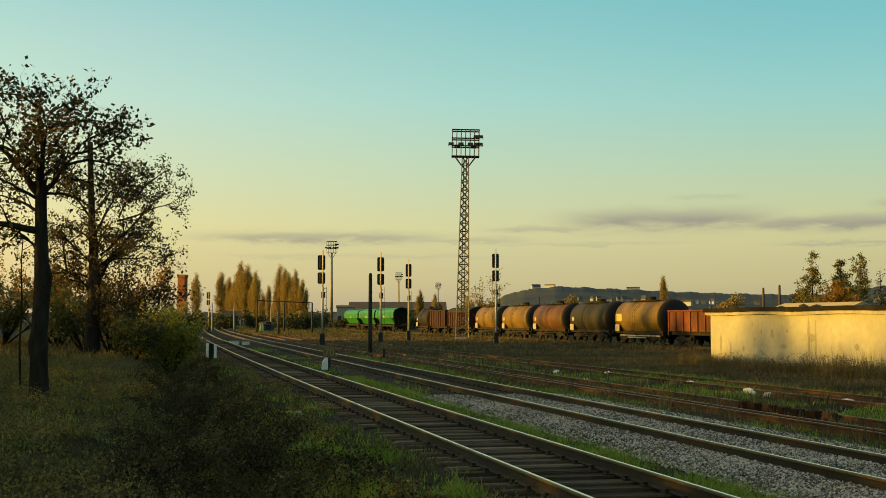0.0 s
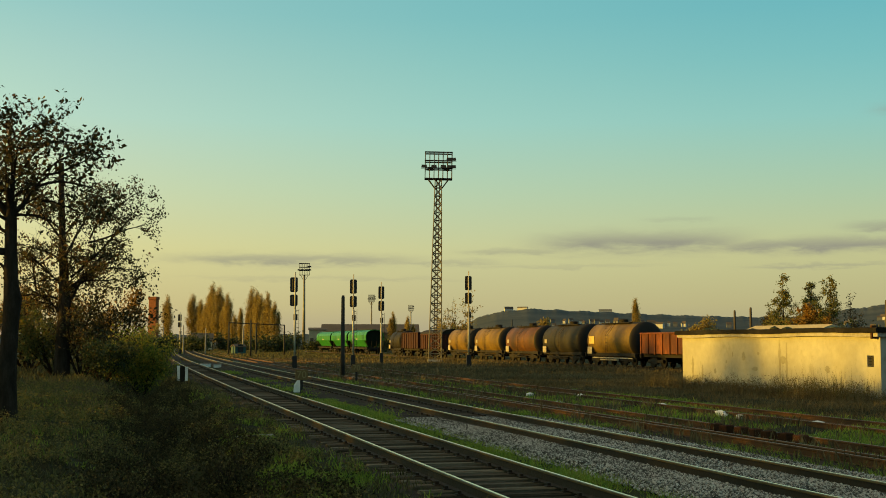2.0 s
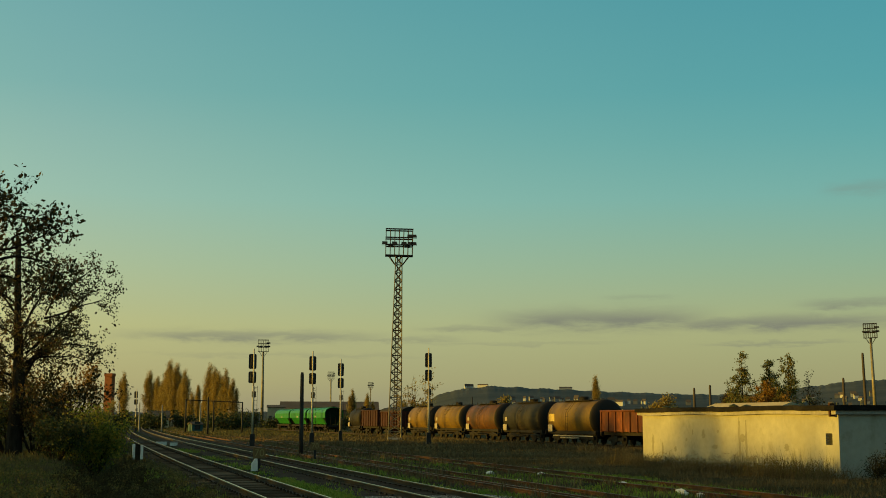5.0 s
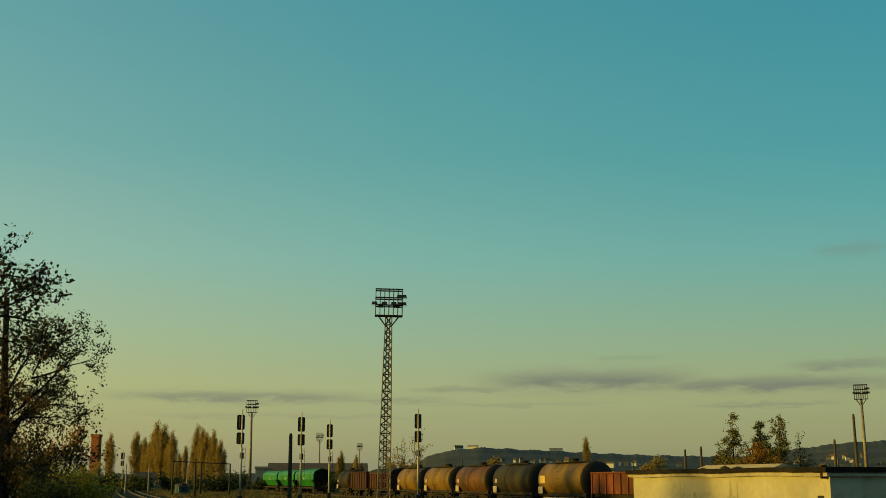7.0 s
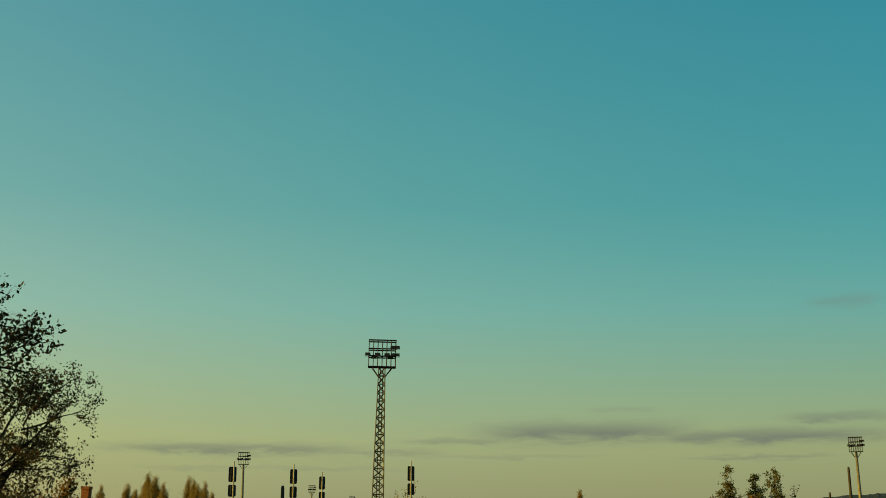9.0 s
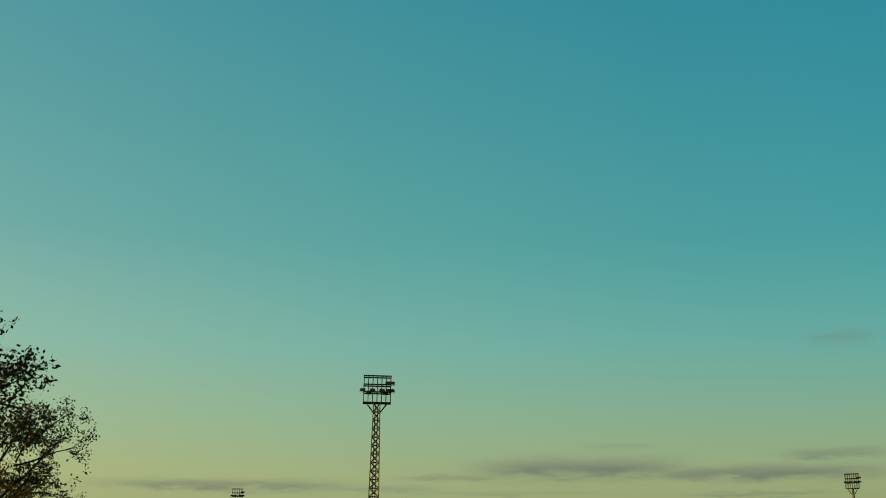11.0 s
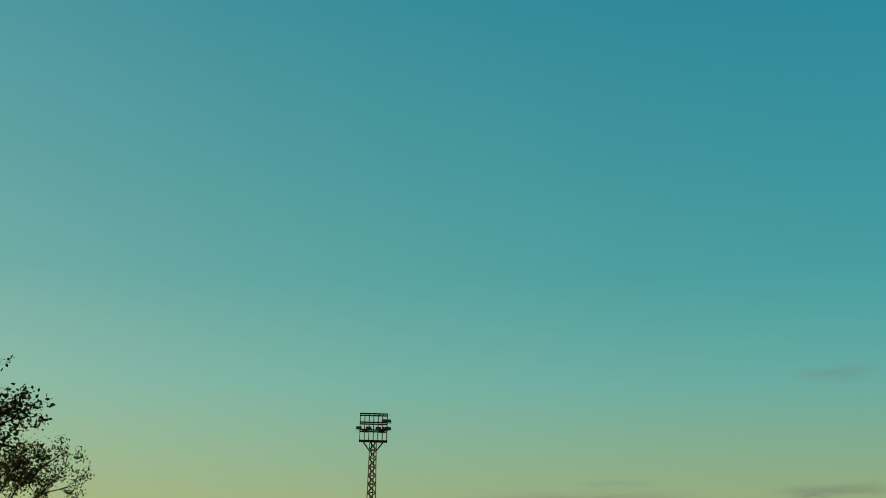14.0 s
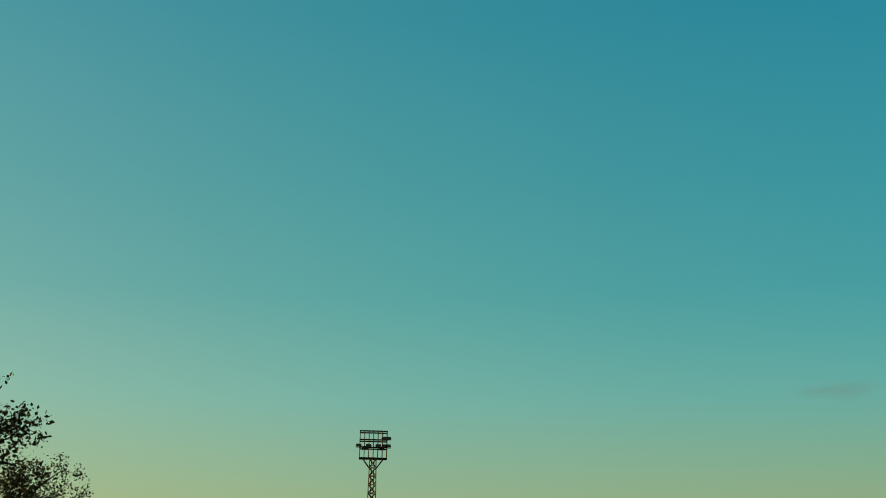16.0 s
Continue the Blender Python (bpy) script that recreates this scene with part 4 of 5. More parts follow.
for a, d, h, w, leaf, n, lab, sd in ((30.6, 120, 8.6, 1.9, M_LEAF_OLIVE, 2300, "slender half-bare olive tree behind the building", 101), (31.85, 121, 7.7, 1.9, M_LEAF_OLIVE, 3600, "leafy olive-green autumn tree behind the building", 102),
                                    (31.7, 117, 5.6, 1.8, M_LEAF_ORANGE, 3800, "orange-brown autumn tree behind the building", 110), (32.65, 120, 8.2, 2.3, M_LEAF_OLIVE, 2500, "slender half-bare olive tree behind the building", 103),
                                    (30.0, 122, 4.6, 1.9, M_LEAF, 2200, "low brown half-bare tree behind the building", 112), (33.5, 122, 6.6, 1.9, M_LEAF, 260, "thin bare tree behind the building", 113)):
    x, y, _ = far_at(a, d)
    tree("slim_tree", x, y, lab, slim_tree(h, w), leaf, int(n * 1.9), 0.17, 0.13, sd, "trees beyond the yard")
for i in range(16):
    r = random.Random(200 + i)
    a, d = -2 + i * 1.0 + r.uniform(-.3, .3), r.uniform(240, 330)
    x, y, _ = far_at(a, d)
    tree("hedge_bush", x, y, "dusky scrub along the far edge of the yard", shrub(5, r.uniform(3.2, 5.0), 8, .9, 1), M_LEAF_DARK, 1500, 0.5, 0.6, 200 + i, "far scrub")

# ---------------------------------------------------------------- lighting masts


def lattice(bm, h, w0, w1, steps, r=0.045):
    c = [(-1, -1), (1, -1), (1, 1), (-1, 1)]
    at = lambda k, z: Vector((c[k][0], c[k][1], 0)) * ((w0 + (w1 - w0) * z / h) / 2) + Vector((0, 0, z))
    for k in range(4):
        tube(bm, at(k, 0), at(k, h), r, r * .8, 5)
    for i in range(steps):
        z0, z1 = h * i / steps, h * (i + 1) / steps
        for k in range(4):
            j = (k + 1) % 4
            tube(bm, at(k, z0), at(j, z1), r * .55, None, 4)
            tube(bm, at(j, z0), at(k, z1), r * .55, None, 4)
            tube(bm, at(k, z1), at(j, z1), r * .5, None, 4)


def floodlight(bm):
    """A wide shallow floodlight tipped down, with its yoke and gear box."""
    loft(bm, [[(-.30, -.30, -.22), (.30, -.30, -.22), (.30, -.18, .16), (-.30, -.18, .16)], [(-.16, 0, -.12), (.16, 0, -.12), (.16, .06, .08), (-.16, .06, .08)]])
    box(bm, -.10, .10, .06, .2, -.1, .08, .01)
    box(bm, -.34, -.31, -.16, -.1, -.26, .02)
    box(bm, .31, .34, -.16, -.1, -.26, .02)
    box(bm, -.34, .34, -.16, -.1, -.29, -.26)


def light_mast(m, h, cage_w, cage_h, tubular, label):
    t = thing("lighting_mast", m, label, "lighting mast", "yard lighting masts")
    bm = bmesh.new()
    if tubular:
        tube(bm, (0, 0, -.1), (0, 0, h), .44, .25, 10)
        part("shaft", bm, M_MAST, t, smooth=True)
    else:
        box(bm, -.8, .8, -.8, .8, -.3, .25, .04)
        part("footing", bm, M_CONCRETE, t)
        bm = bmesh.new()
        lattice(bm, h, 1.42, 0.70, 22, 0.07)
        part("shaft", bm, M_MAST, t)
        bm = bmesh.new()
        for sx in (-.15, .15):
            box(bm, sx - .05, sx + .035, -.05, .05, .2, h)
        for k in range(int(h / .3) - 1):
            box(bm, -.10, .10, -.02, .02, .4 + .3 * k, .46 + .3 * k)
        part("ladder", bm, M_WOOD, t, "rusty brown climbing ladder")
    d = cage_w * 0.22
    bm = bmesh.new()
    for k in range(4):
        sx, sy = ((-1, -1), (1, -1), (1, 1), (-1, 1))[k]
        tube(bm, (sx * .3, sy * .3, h - 1.1), (sx * cage_w * .36, sy * d, h), .045, None, 5)
    part("bracket", bm, M_DARK, t)
    levels = [0.0, 0.4, 0.68, 1.0]
    bm = bmesh.new()
    box(bm, -cage_w / 2, cage_w / 2, -d, d, h, h + 0.10)
    part("platform", bm, M_DARK, t)
    bm = bmesh.new()
    for q in levels[1:]:
        z = h + cage_h * q
        for sy in (-d, d):
            box(bm, -cage_w / 2, cage_w / 2, sy - .05, sy + .05, z - .08, z + .06)
        for sx in (-cage_w / 2 + .04, cage_w / 2 - .04):
            box(bm, sx - .04, sx + .04, -d + .04, d - .04, z - .05, z + .04)
    part("rail_frame", bm, M_DARK, t)
    for i in range(7):
        x = -cage_w / 2 + .06 + (cage_w - .12) * i / 6
        bm = bmesh.new()
        for sy in (-d, d):
            tube(bm, (x, sy, h + .06), (x, sy, h + cage_h), .045, None, 5)
        part("post", bm, M_DARK, t)
    fl = bmesh.new()
    floodlight(fl)
    fl = finish(fl, "floodlight", M_DARK)
    for i, (x, q, y, s) in enumerate(((-.52, .42, -1, 1), (-.17, .42, -1, 1), (.17, .42, -1, 1), (.40, .42, -1, 1), (.52, .42, -1, 1), (.38, .70, -1, 1), (.52, .70, -1, 1), (-.3, .42, 1, -1), (.3, .42, 1, -1))):
        f = part("floodlight", fl, None, t)
        f.location = (x * cage_w, y * d, h + cage_h * q + .12)
        f.rotation_euler = (0, 0, 0 if s > 0 else math.pi)
        f.scale = (0.95, 0.95, 0.95)
    return t


MX, MY = 33.6, 128.7
light_mast(Matrix.Translation((MX, MY, 0)) @ pose(0, 0, 0, 0, 1.0, -14), 20.0, 3.05, 2.95, False, "tall steel lattice lighting mast with a cage of floodlights")
far_mast = light_mast(Matrix.Translation(far_at(8.5, 310)) @ pose(0, 0, 0, 0, 0, -8), 19.0, 2.7, 3.0, True, "slim pale lighting mast with a cage of floodlights")
copy_thing(far_mast, Matrix.Translation(far_at(11.65, 516)) @ pose(0, 0, 0, 0, 0, -8))
copy_thing(far_mast, Matrix.Translation(far_at(13.5, 657)) @ pose(0, 0, 0, 0, 0, -8))
copy_thing(far_mast, Matrix.Translation(far_at(36.3, 267)) @ pose(0, 0, 0, 0, -1.0, -30))

# ---------------------------------------------------------------- signals


def rounded(w, h, r, y0, y1, cx, cz, bm, seg=5, mat=0):
    """A rounded plate in the x-z plane from y0 to y1."""
    ring = []
    for sx, sz, a0 in ((1, 1, 0), (-1, 1, 90), (-1, -1, 180), (1, -1, 270)):
        for k in range(seg):
            a = radians(a0 + 90 * k / (seg - 1))
            ring.append((cx + sx * (w / 2 - r) + r * math.cos(a), cz + sz * (h / 2 - r) + r * math.sin(a)))
    return loft(bm, [[(x, y, z) for x, z in ring] for y in (y0, y1)], mat=mat)


def signal(x, y, h, s, side=0.10):
    """A colour-light signal: concrete foot, steel pole with ladder, two lamp heads and a box."""
    t = thing("railway_signal", Matrix.Translation((x, y, 0.0)) @ pose(0, 0, 0, 0, 0, 172), "tall steel railway colour-light signal with two dark lamp heads", "railway signal", "yard signals")
    bm = bmesh.new()
    box(bm, -.19, .19, -.19, .19, -.2, 1.08, .03)
    box(bm, -.26, .26, -.26, .26, -.2, .14, .03)
    part("foot", bm, M_DARK, t)
    bm = bmesh.new()
    tube(bm, (0, 0, 1.06), (0, 0, h * .62), .085, .075, 10)
    tube(bm, (0, 0, h * .62), (0, 0, h), .06, .05, 8)
    part("pole", bm, M_POLE_WHITE, t, smooth=True)
    bm = bmesh.new()
    for sx in (-.08, -.30):
        tube(bm, (sx, .12, 1.1), (sx, .12, h * .62), .014, None, 4)
    z = 1.3
    while z < h * .62:
        tube(bm, (-.08, .12, z), (-.30, .12, z), .010, None, 4)
        z += .33
    for z in (h * .3, h * .6):
        tube(bm, (0, .03, z), (-.19, .12, z), .02, None, 4)
    part("ladder", bm, M_DARK, t)
    for cz, hh, lamps in ((h - .98 * s, 1.16 * s, 3), (h - 2.20 * s, .9 * s, 2)):
        bm = bmesh.new()
        rounded(.60, hh, .12, -.18, -.155, side * s, cz, bm, mat=1)
        rounded(.565, hh - .04, .11, -.154, -.13, side * s, cz, bm)
        rounded(.54, hh - .07, .10, -.20, -.181, side * s, cz, bm)
        box(bm, side * s - .13, side * s + .13, -.129, -.07, cz - hh * .40, cz + hh * .40, .015)
        hd = part("lamp_head", bm, [M_BLACK, M_RIM], t, "dark back plate with pale rim")
        for k in range(lamps):
            lz = cz + (k - (lamps - 1) / 2) * hh * .29
            bm = bmesh.new()
            tube(bm, (side * s, -.19, lz), (side * s, -.215, lz), .085, None, 12)
            part("lens", bm, M_LENS, hd)
            bm = bmesh.new()
            rings = [[(side * s + .105 * math.cos(a), yy, lz + .105 * math.sin(a)) for a in [radians(-20 + 220 * q / 9) for q in range(10)]] for yy in (-.19, -.42)]
            loft(bm, rings, closed=False, caps=False)
            bmesh.ops.solidify(bm, geom=bm.faces[:], thickness=.008)
            part("hood", bm, M_BLACK, hd)
    bm = bmesh.new()
    box(bm, -.2, .12, -.2, .06, h - 3.75 * s, h - 3.28 * s, .03)
    part("control_box", bm, M_BLACK, t)
    return t


signal(13.42, 94.5, 7.6, 1.0)
signal(19.42, 101.8, 7.9, 1.05, 0.0)
signal(25.71, 119.8, 8.2, 1.1, 0.0)
signal(29.57, 101.7, 8.35, 1.08, 0.0)
signal(10.7, 215.0, 7.3, 1.0)


def wooden_pole(x, y, h, r, label, lean=0.0, mat=None):
    bm = bmesh.new()
    loft(bm, [[(rr * math.cos(6.2832 * k / 10), rr * math.sin(6.2832 * k / 10), z) for k in range(10)] for z, rr in ((-.3, r * 1.15), (h * .3, r * 1.05), (h * .97, r * .85), (h, r * .6))])
    return solid("wooden_pole", bm, mat or M_DARK, Matrix.Translation((x, y, 0)) @ pose(0, 0, 0, 0, lean, 0), label, "pole", "poles of the yard", smooth=True)


wooden_pole(12.85, 70.6, 4.9, .12, "dark tarred wooden post without wires")

# ---------------------------------------------------------------- small trackside signs


def board(x, y, h, text, w, colour, label):
    t = thing("speed_board", pose(x, y, float(height(x, y)) - .02, 0, 0, -8), label, "railway sign", "trackside boards")
    bm = bmesh.new()
    box(bm, -.06, .06, -.03, .03, 0, h - .05, .01)
    part("post", bm, M_DARK, t)
    bm = bmesh.new()
    box(bm, -w / 2, w / 2, -.07, -.04, h - w * .85, h, .01)
    pl = part("plate", bm, colour, t, "weathered brown plate")
    cu = bpy.data.curves.new("figures", "FONT")
    cu.body, cu.size, cu.extrude, cu.align_x, cu.align_y = text, w * .82, .004, "CENTER", "CENTER"
    ob = new("figures_curve", cu)
    me = bpy.data.meshes.new_from_object(ob)
    bpy.data.objects.remove(ob)
    me.materials.append(M_FIGURE)
    f = part("figures", me, None, pl)
    f.matrix_basis = pose(0, -.078, h - w * .43, 90, 0, 0)
    return t


M_FIGURE = material("faded_yellow_figures", [(0.20, 0.15, 0.06), (0.29, 0.22, 0.09)], 3.0, 0.8, bump=0.1)
M_BOARD = material("faded_brown_board", [(0.10, 0.065, 0.025), (0.17, 0.11, 0.045)], 3.0, 0.8, bump=0.1)
board(7.62, 51.5, .95, "70", .52, M_BOARD, "low brown speed board with yellow figures")
board(12.3, 63.5, .95, "70", .48, M_BOARD, "low brown speed board with pale figures")


def white_marker(x, y, label):
    """A low leaning whitewashed marker stone."""
    bm = bmesh.new()
    loft(bm, [[(-.13, -.08, -.05), (.13, -.08, -.05), (.13, .08, -.05), (-.13, .08, -.05)], [(-.11, -.07, .3), (.13, -.07, .3), (.13, .07, .3), (-.11, .07, .3)], [(.02, -.05, .5), (.12, -.05, .5), (.12, .05, .5), (.02, .05, .5)]])
    return solid("marker_stone", bm, M_WHITE, pose(x, y, float(height(x, y))), label, "marker stone")


white_marker(7.35, 51.0, "leaning whitewashed marker stone beside the board")
pm = thing("distance_marker", pose(3.1, 59.0, float(height(3.1, 59.0)) - .05, 0, 0, -4), "dark post between two white marker boards", "trackside marker")
for nm, x0, x1, z1, mt in (("white_board", -.27, -.145, .95, M_WHITE), ("post", -.13, .085, .93, M_BARK), ("white_board", .10, .225, .90, M_WHITE)):
    bm = bmesh.new()
    box(bm, x0, x1, -.05, .05, 0.24 if mt is M_WHITE else -.2, z1, .012)
    part(nm, bm, mt, pm)


def rock(x, y, w, d, h, seed, mat, label, name="stone"):
    g = random.Random(seed)
    bm = bmesh.new()
    bmesh.ops.create_icosphere(bm, subdivisions=1, radius=1)
    for v in bm.verts:
        v.co *= g.uniform(.65, 1.25)
        v.co = Vector((v.co.x * w / 2, v.co.y * d / 2, max(v.co.z, -.6) * h * .6 + h * .33))
    return solid(name, bm, mat, pose(x, y, float(height(x, y)), 0, 0, g.uniform(0, 90)), label, "stone", "pale stones by the siding")


for i, (x, y, w, h) in enumerate(((15.95, 46.1, .36, .26), (16.97, 32.2, .40, .22), (17.13, 31.3, .42, .24), (17.75, 28.4, .40, .2), (17.3, 36.8, .28, .16), (17.2, 43.8, .4, .2), (16.9, 31.9, .3, .16), (14.9, 40.0, .3, .12))):
    rock(x, y, w * 1.35, w, h * .95, 300 + i, M_WHITE, "pale whitewashed lump of stone in the grass")
for i in range(7):
    bm = bmesh.new()
    box(bm, -.12, .12, -.14, .14, 0, .19, .02)
    solid("timber_block", bm, M_WOOD, pose(13.6 + .03 * math.sin(i * 2.3), 22.4 + i * .62, .09, 0, 0, 8 * math.sin(i * 1.7)), "short rusty-brown timber block beside the siding rail", "timber block", "row of timber blocks")


def point_box(x, y, w, label):
    """A low whitewashed cover box of the points, with its lid and feet."""
    t = thing("point_box", pose(x, y, float(height(x, y)), 0, 0, -6), label, "point machine", "point boxes")
    bm = bmesh.new()
    box(bm, -w / 2, w / 2, -.22, .22, 0, .26, .02)
    part("body", bm, M_WHITE, t)
    bm = bmesh.new()
    box(bm, -w / 2 - .03, w / 2 + .03, -.25, .25, .262, .31, .015)
    part("lid", bm, M_CONCRETE, t)


point_box(7.3, 104.0, .85, "low whitewashed box of the points between the tracks")
point_box(8.05, 101.0, .6, "small grey-white box of the points between the tracks")
bm = bmesh.new()
box(bm, -.5, .5, -.07, .07, 0, .06, .02)
solid("timber_offcut", bm, M_CONCRETE, pose(3.0, 27.0, float(height(3.0, 27.0)) + .02, 0, 0, 30), "pale broken timber lying in the grass", "timber")

# ---------------------------------------------------------------- wagons
TRAIN_X, TR = TRAIN, 0.30
train_track = thing("railway_track", pose(0, 0, 0), "weedy siding track under the standing wagons", "railway track", "tracks of the yard")
for sx in (-.75, .75):
    bm = bmesh.new()
    loft(bm, [[(TRAIN_X + sx + px, yy, TR - .17 + pz) for px, pz in RAIL_PROFILE] for yy in (55, 250)])
    part("rail", bm, M_RUST_RAIL, train_track)


def wheel_mesh():
    bm = bmesh.new()
    tube(bm, (-.065, 0, 0), (.065, 0, 0), .46, None, 20)
    tube(bm, (-.09, 0, 0), (-.065, 0, 0), .36, .46, 20)
    return finish(bm, "wheel", M_UNDER)


WHEEL = wheel_mesh()


def bogie(t, y, gap=1.8):
    bm = bmesh.new()
    for sx in (-.98, .98):
        box(bm, sx - .07, sx + .07, -gap / 2 - .35, gap / 2 + .35, .38, .62, .03)
        box(bm, sx - .10, sx + .10, -.35, .35, .28, .74, .03)
    box(bm, -.95, .95, -.2, .2, .45, .75, .02)
    b = part("bogie", bm, M_UNDER, t)
    b.location = (0, y, 0)
    for yy in (-gap / 2, gap / 2):
        for sx in (-.75, .75):
            w = part("wheel", WHEEL, None, b)
            w.location = (sx, yy, .46)
            w.rotation_euler = (0, 0, 0 if sx < 0 else math.pi)


def frame_parts(t, y0, y1, mat=None):
    bm = bmesh.new()
    for sx in (-1.0, 1.0):
        box(bm, sx - .08, sx + .08, y0, y1, .78, 1.02, .015)
    for y in (y0, y1 - .16):
        box(bm, -1.3, 1.3, y, y + .16, .72, 1.05, .015)
    box(bm, -.2, .2, y0 + .16, y1 - .16, .78, .98)
    part("underframe", bm, mat or M_UNDER, t)
    for y, d in ((y0, -1), (y1, 1)):
        for sx in (-.88, .88):
            bm = bmesh.new()
            tube(bm, (sx, y, .88), (sx, y + d * .38, .88), .085, None, 10)
            tube(bm, (sx, y + d * .38, .88), (sx, y + d * .44, .88), .22, None, 14)
            part("buffer", bm, M_UNDER, t)


def tank_wagon(y, length, plate=0.3, mat=None, label="grimy brown tank wagon standing on a siding"):
    """Its near tank end stands at y."""
    t = thing("tank_wagon", pose(TRAIN_X, y, TR), label, "tank wagon", "standing goods wagons")
    R, zc, seg = 1.40, 2.0, 40
    prof = [(0.0, .02), (.02, .45), (.06, .85), (.12, 1.14), (.20, 1.32), (.30, R)]
    ys = [(p, r) for p, r in prof] + [(length * .3, R), (length * .5, R), (length * .7, R)] + [(length - p, r) for p, r in prof[::-1]]
    bm = bmesh.new()
    loft(bm, [[(r * math.cos(6.2832 * k / seg), yy, zc + r * math.sin(6.2832 * k / seg)) for k in range(seg)] for yy, r in ys])
    bmesh.ops.recalc_face_normals(bm, faces=bm.faces)
    # both dished ends near black, a crust strip on top, flanks in mat
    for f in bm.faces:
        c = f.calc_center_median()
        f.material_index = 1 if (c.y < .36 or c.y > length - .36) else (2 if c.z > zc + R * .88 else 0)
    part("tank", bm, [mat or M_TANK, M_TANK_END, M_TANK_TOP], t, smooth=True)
    for q in (.06, .36, .64, .94):
        bm = bmesh.new()
        rings = [[(r * math.cos(6.2832 * k / seg), yy, zc + r * math.sin(6.2832 * k / seg)) for k in range(seg)] for yy, r in ((q * length - .04, R), (q * length - .03, R + .012), (q * length + .03, R + .012), (q * length + .04, R))]
        loft(bm, rings, caps=False)
        part("band", bm, mat or M_TANK, t)
    bm = bmesh.new()
    tube(bm, (0, length * .5, zc + R - .1), (0, length * .5, zc + R + .2), .36, None, 18)
    tube(bm, (0, length * .5, zc + R + .2), (0, length * .5, zc + R + .28), .42, .3, 18)
    part("dome", bm, M_TANK_TOP, t)
    bm = bmesh.new()
    for sx in (-.55, .55):
        box(bm, sx - .16, sx + .16, length * .2, length * .8, zc + R - .06, zc + R - .01)
        for k in range(5):
            yy = length * (.2 + .6 * k / 4)
            tube(bm, (sx * 1.3, yy, zc + R - .1), (sx * 1.3, yy, zc + R + .12), .02, None, 4)
    part("walkway", bm, M_UNDER, t)
    bm = bmesh.new()
    for yy in (length * .5 - .2, length * .5 + .2):
        tube(bm, (-R - .10, yy, .95), (-R - .10, yy, zc + .4), .013, None, 5)
        tube(bm, (-R - .10, yy, zc + .4), (-.75, yy, zc + R), .013, None, 5)
    for k in range(8):
        tube(bm, (-R - .10, length * .5 - .2, 1.05 + .27 * k), (-R - .10, length * .5 + .2, 1.05 + .27 * k), .015, None, 4)
    part("ladder", bm, M_UNDER, t)
    for yy in (length * .12, length * .88):
        bm = bmesh.new()
        box(bm, -1.05, 1.05, yy - .22, yy + .22, .98, 1.35, .02)
        part("saddle", bm, M_UNDER, t)
    bm = bmesh.new()
    if plate > .5:
        box(bm, -R - .03, -R - .005, length * .80, length * .80 + 1.1, 1.75, 2.35, .005)
    else:
        box(bm, -R - .03, -R - .005, length * .84, length * .84 + .55, 1.78, 2.12, .005)
    part("label_plate", bm, M_YELLOW if plate > .5 else M_RIM, t, "pale label plate on the flank")
    bm = bmesh.new()
    box(bm, -R - .02, -R + .02, length * .86, length * .86 + .9, .95, 1.5, .01)
    part("step_panel", bm, M_RIM, t)
    bm = bmesh.new()
    box(bm, -1.38, -1.34, -.2, length * .85, .62, .70)
    tube(bm, (-1.25, length * .3, .5), (-1.25, length * .7, .5), .06, None, 6)
    # the near wagon's rod is whitened for the sunlight on its pipes
    part("brake_rod", bm, M_RIM if plate > .5 else M_UNDER, t)
    frame_parts(t, -.55, length + .55)
    bogie(t, 1.6)
    bogie(t, length - 1.6)
    return t


for k in range(5):
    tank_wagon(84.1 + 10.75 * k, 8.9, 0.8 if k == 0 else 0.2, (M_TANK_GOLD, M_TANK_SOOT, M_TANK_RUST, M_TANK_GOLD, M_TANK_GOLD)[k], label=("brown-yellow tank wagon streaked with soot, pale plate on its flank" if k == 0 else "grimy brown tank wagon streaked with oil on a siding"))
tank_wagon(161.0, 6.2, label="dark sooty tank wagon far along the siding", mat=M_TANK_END)


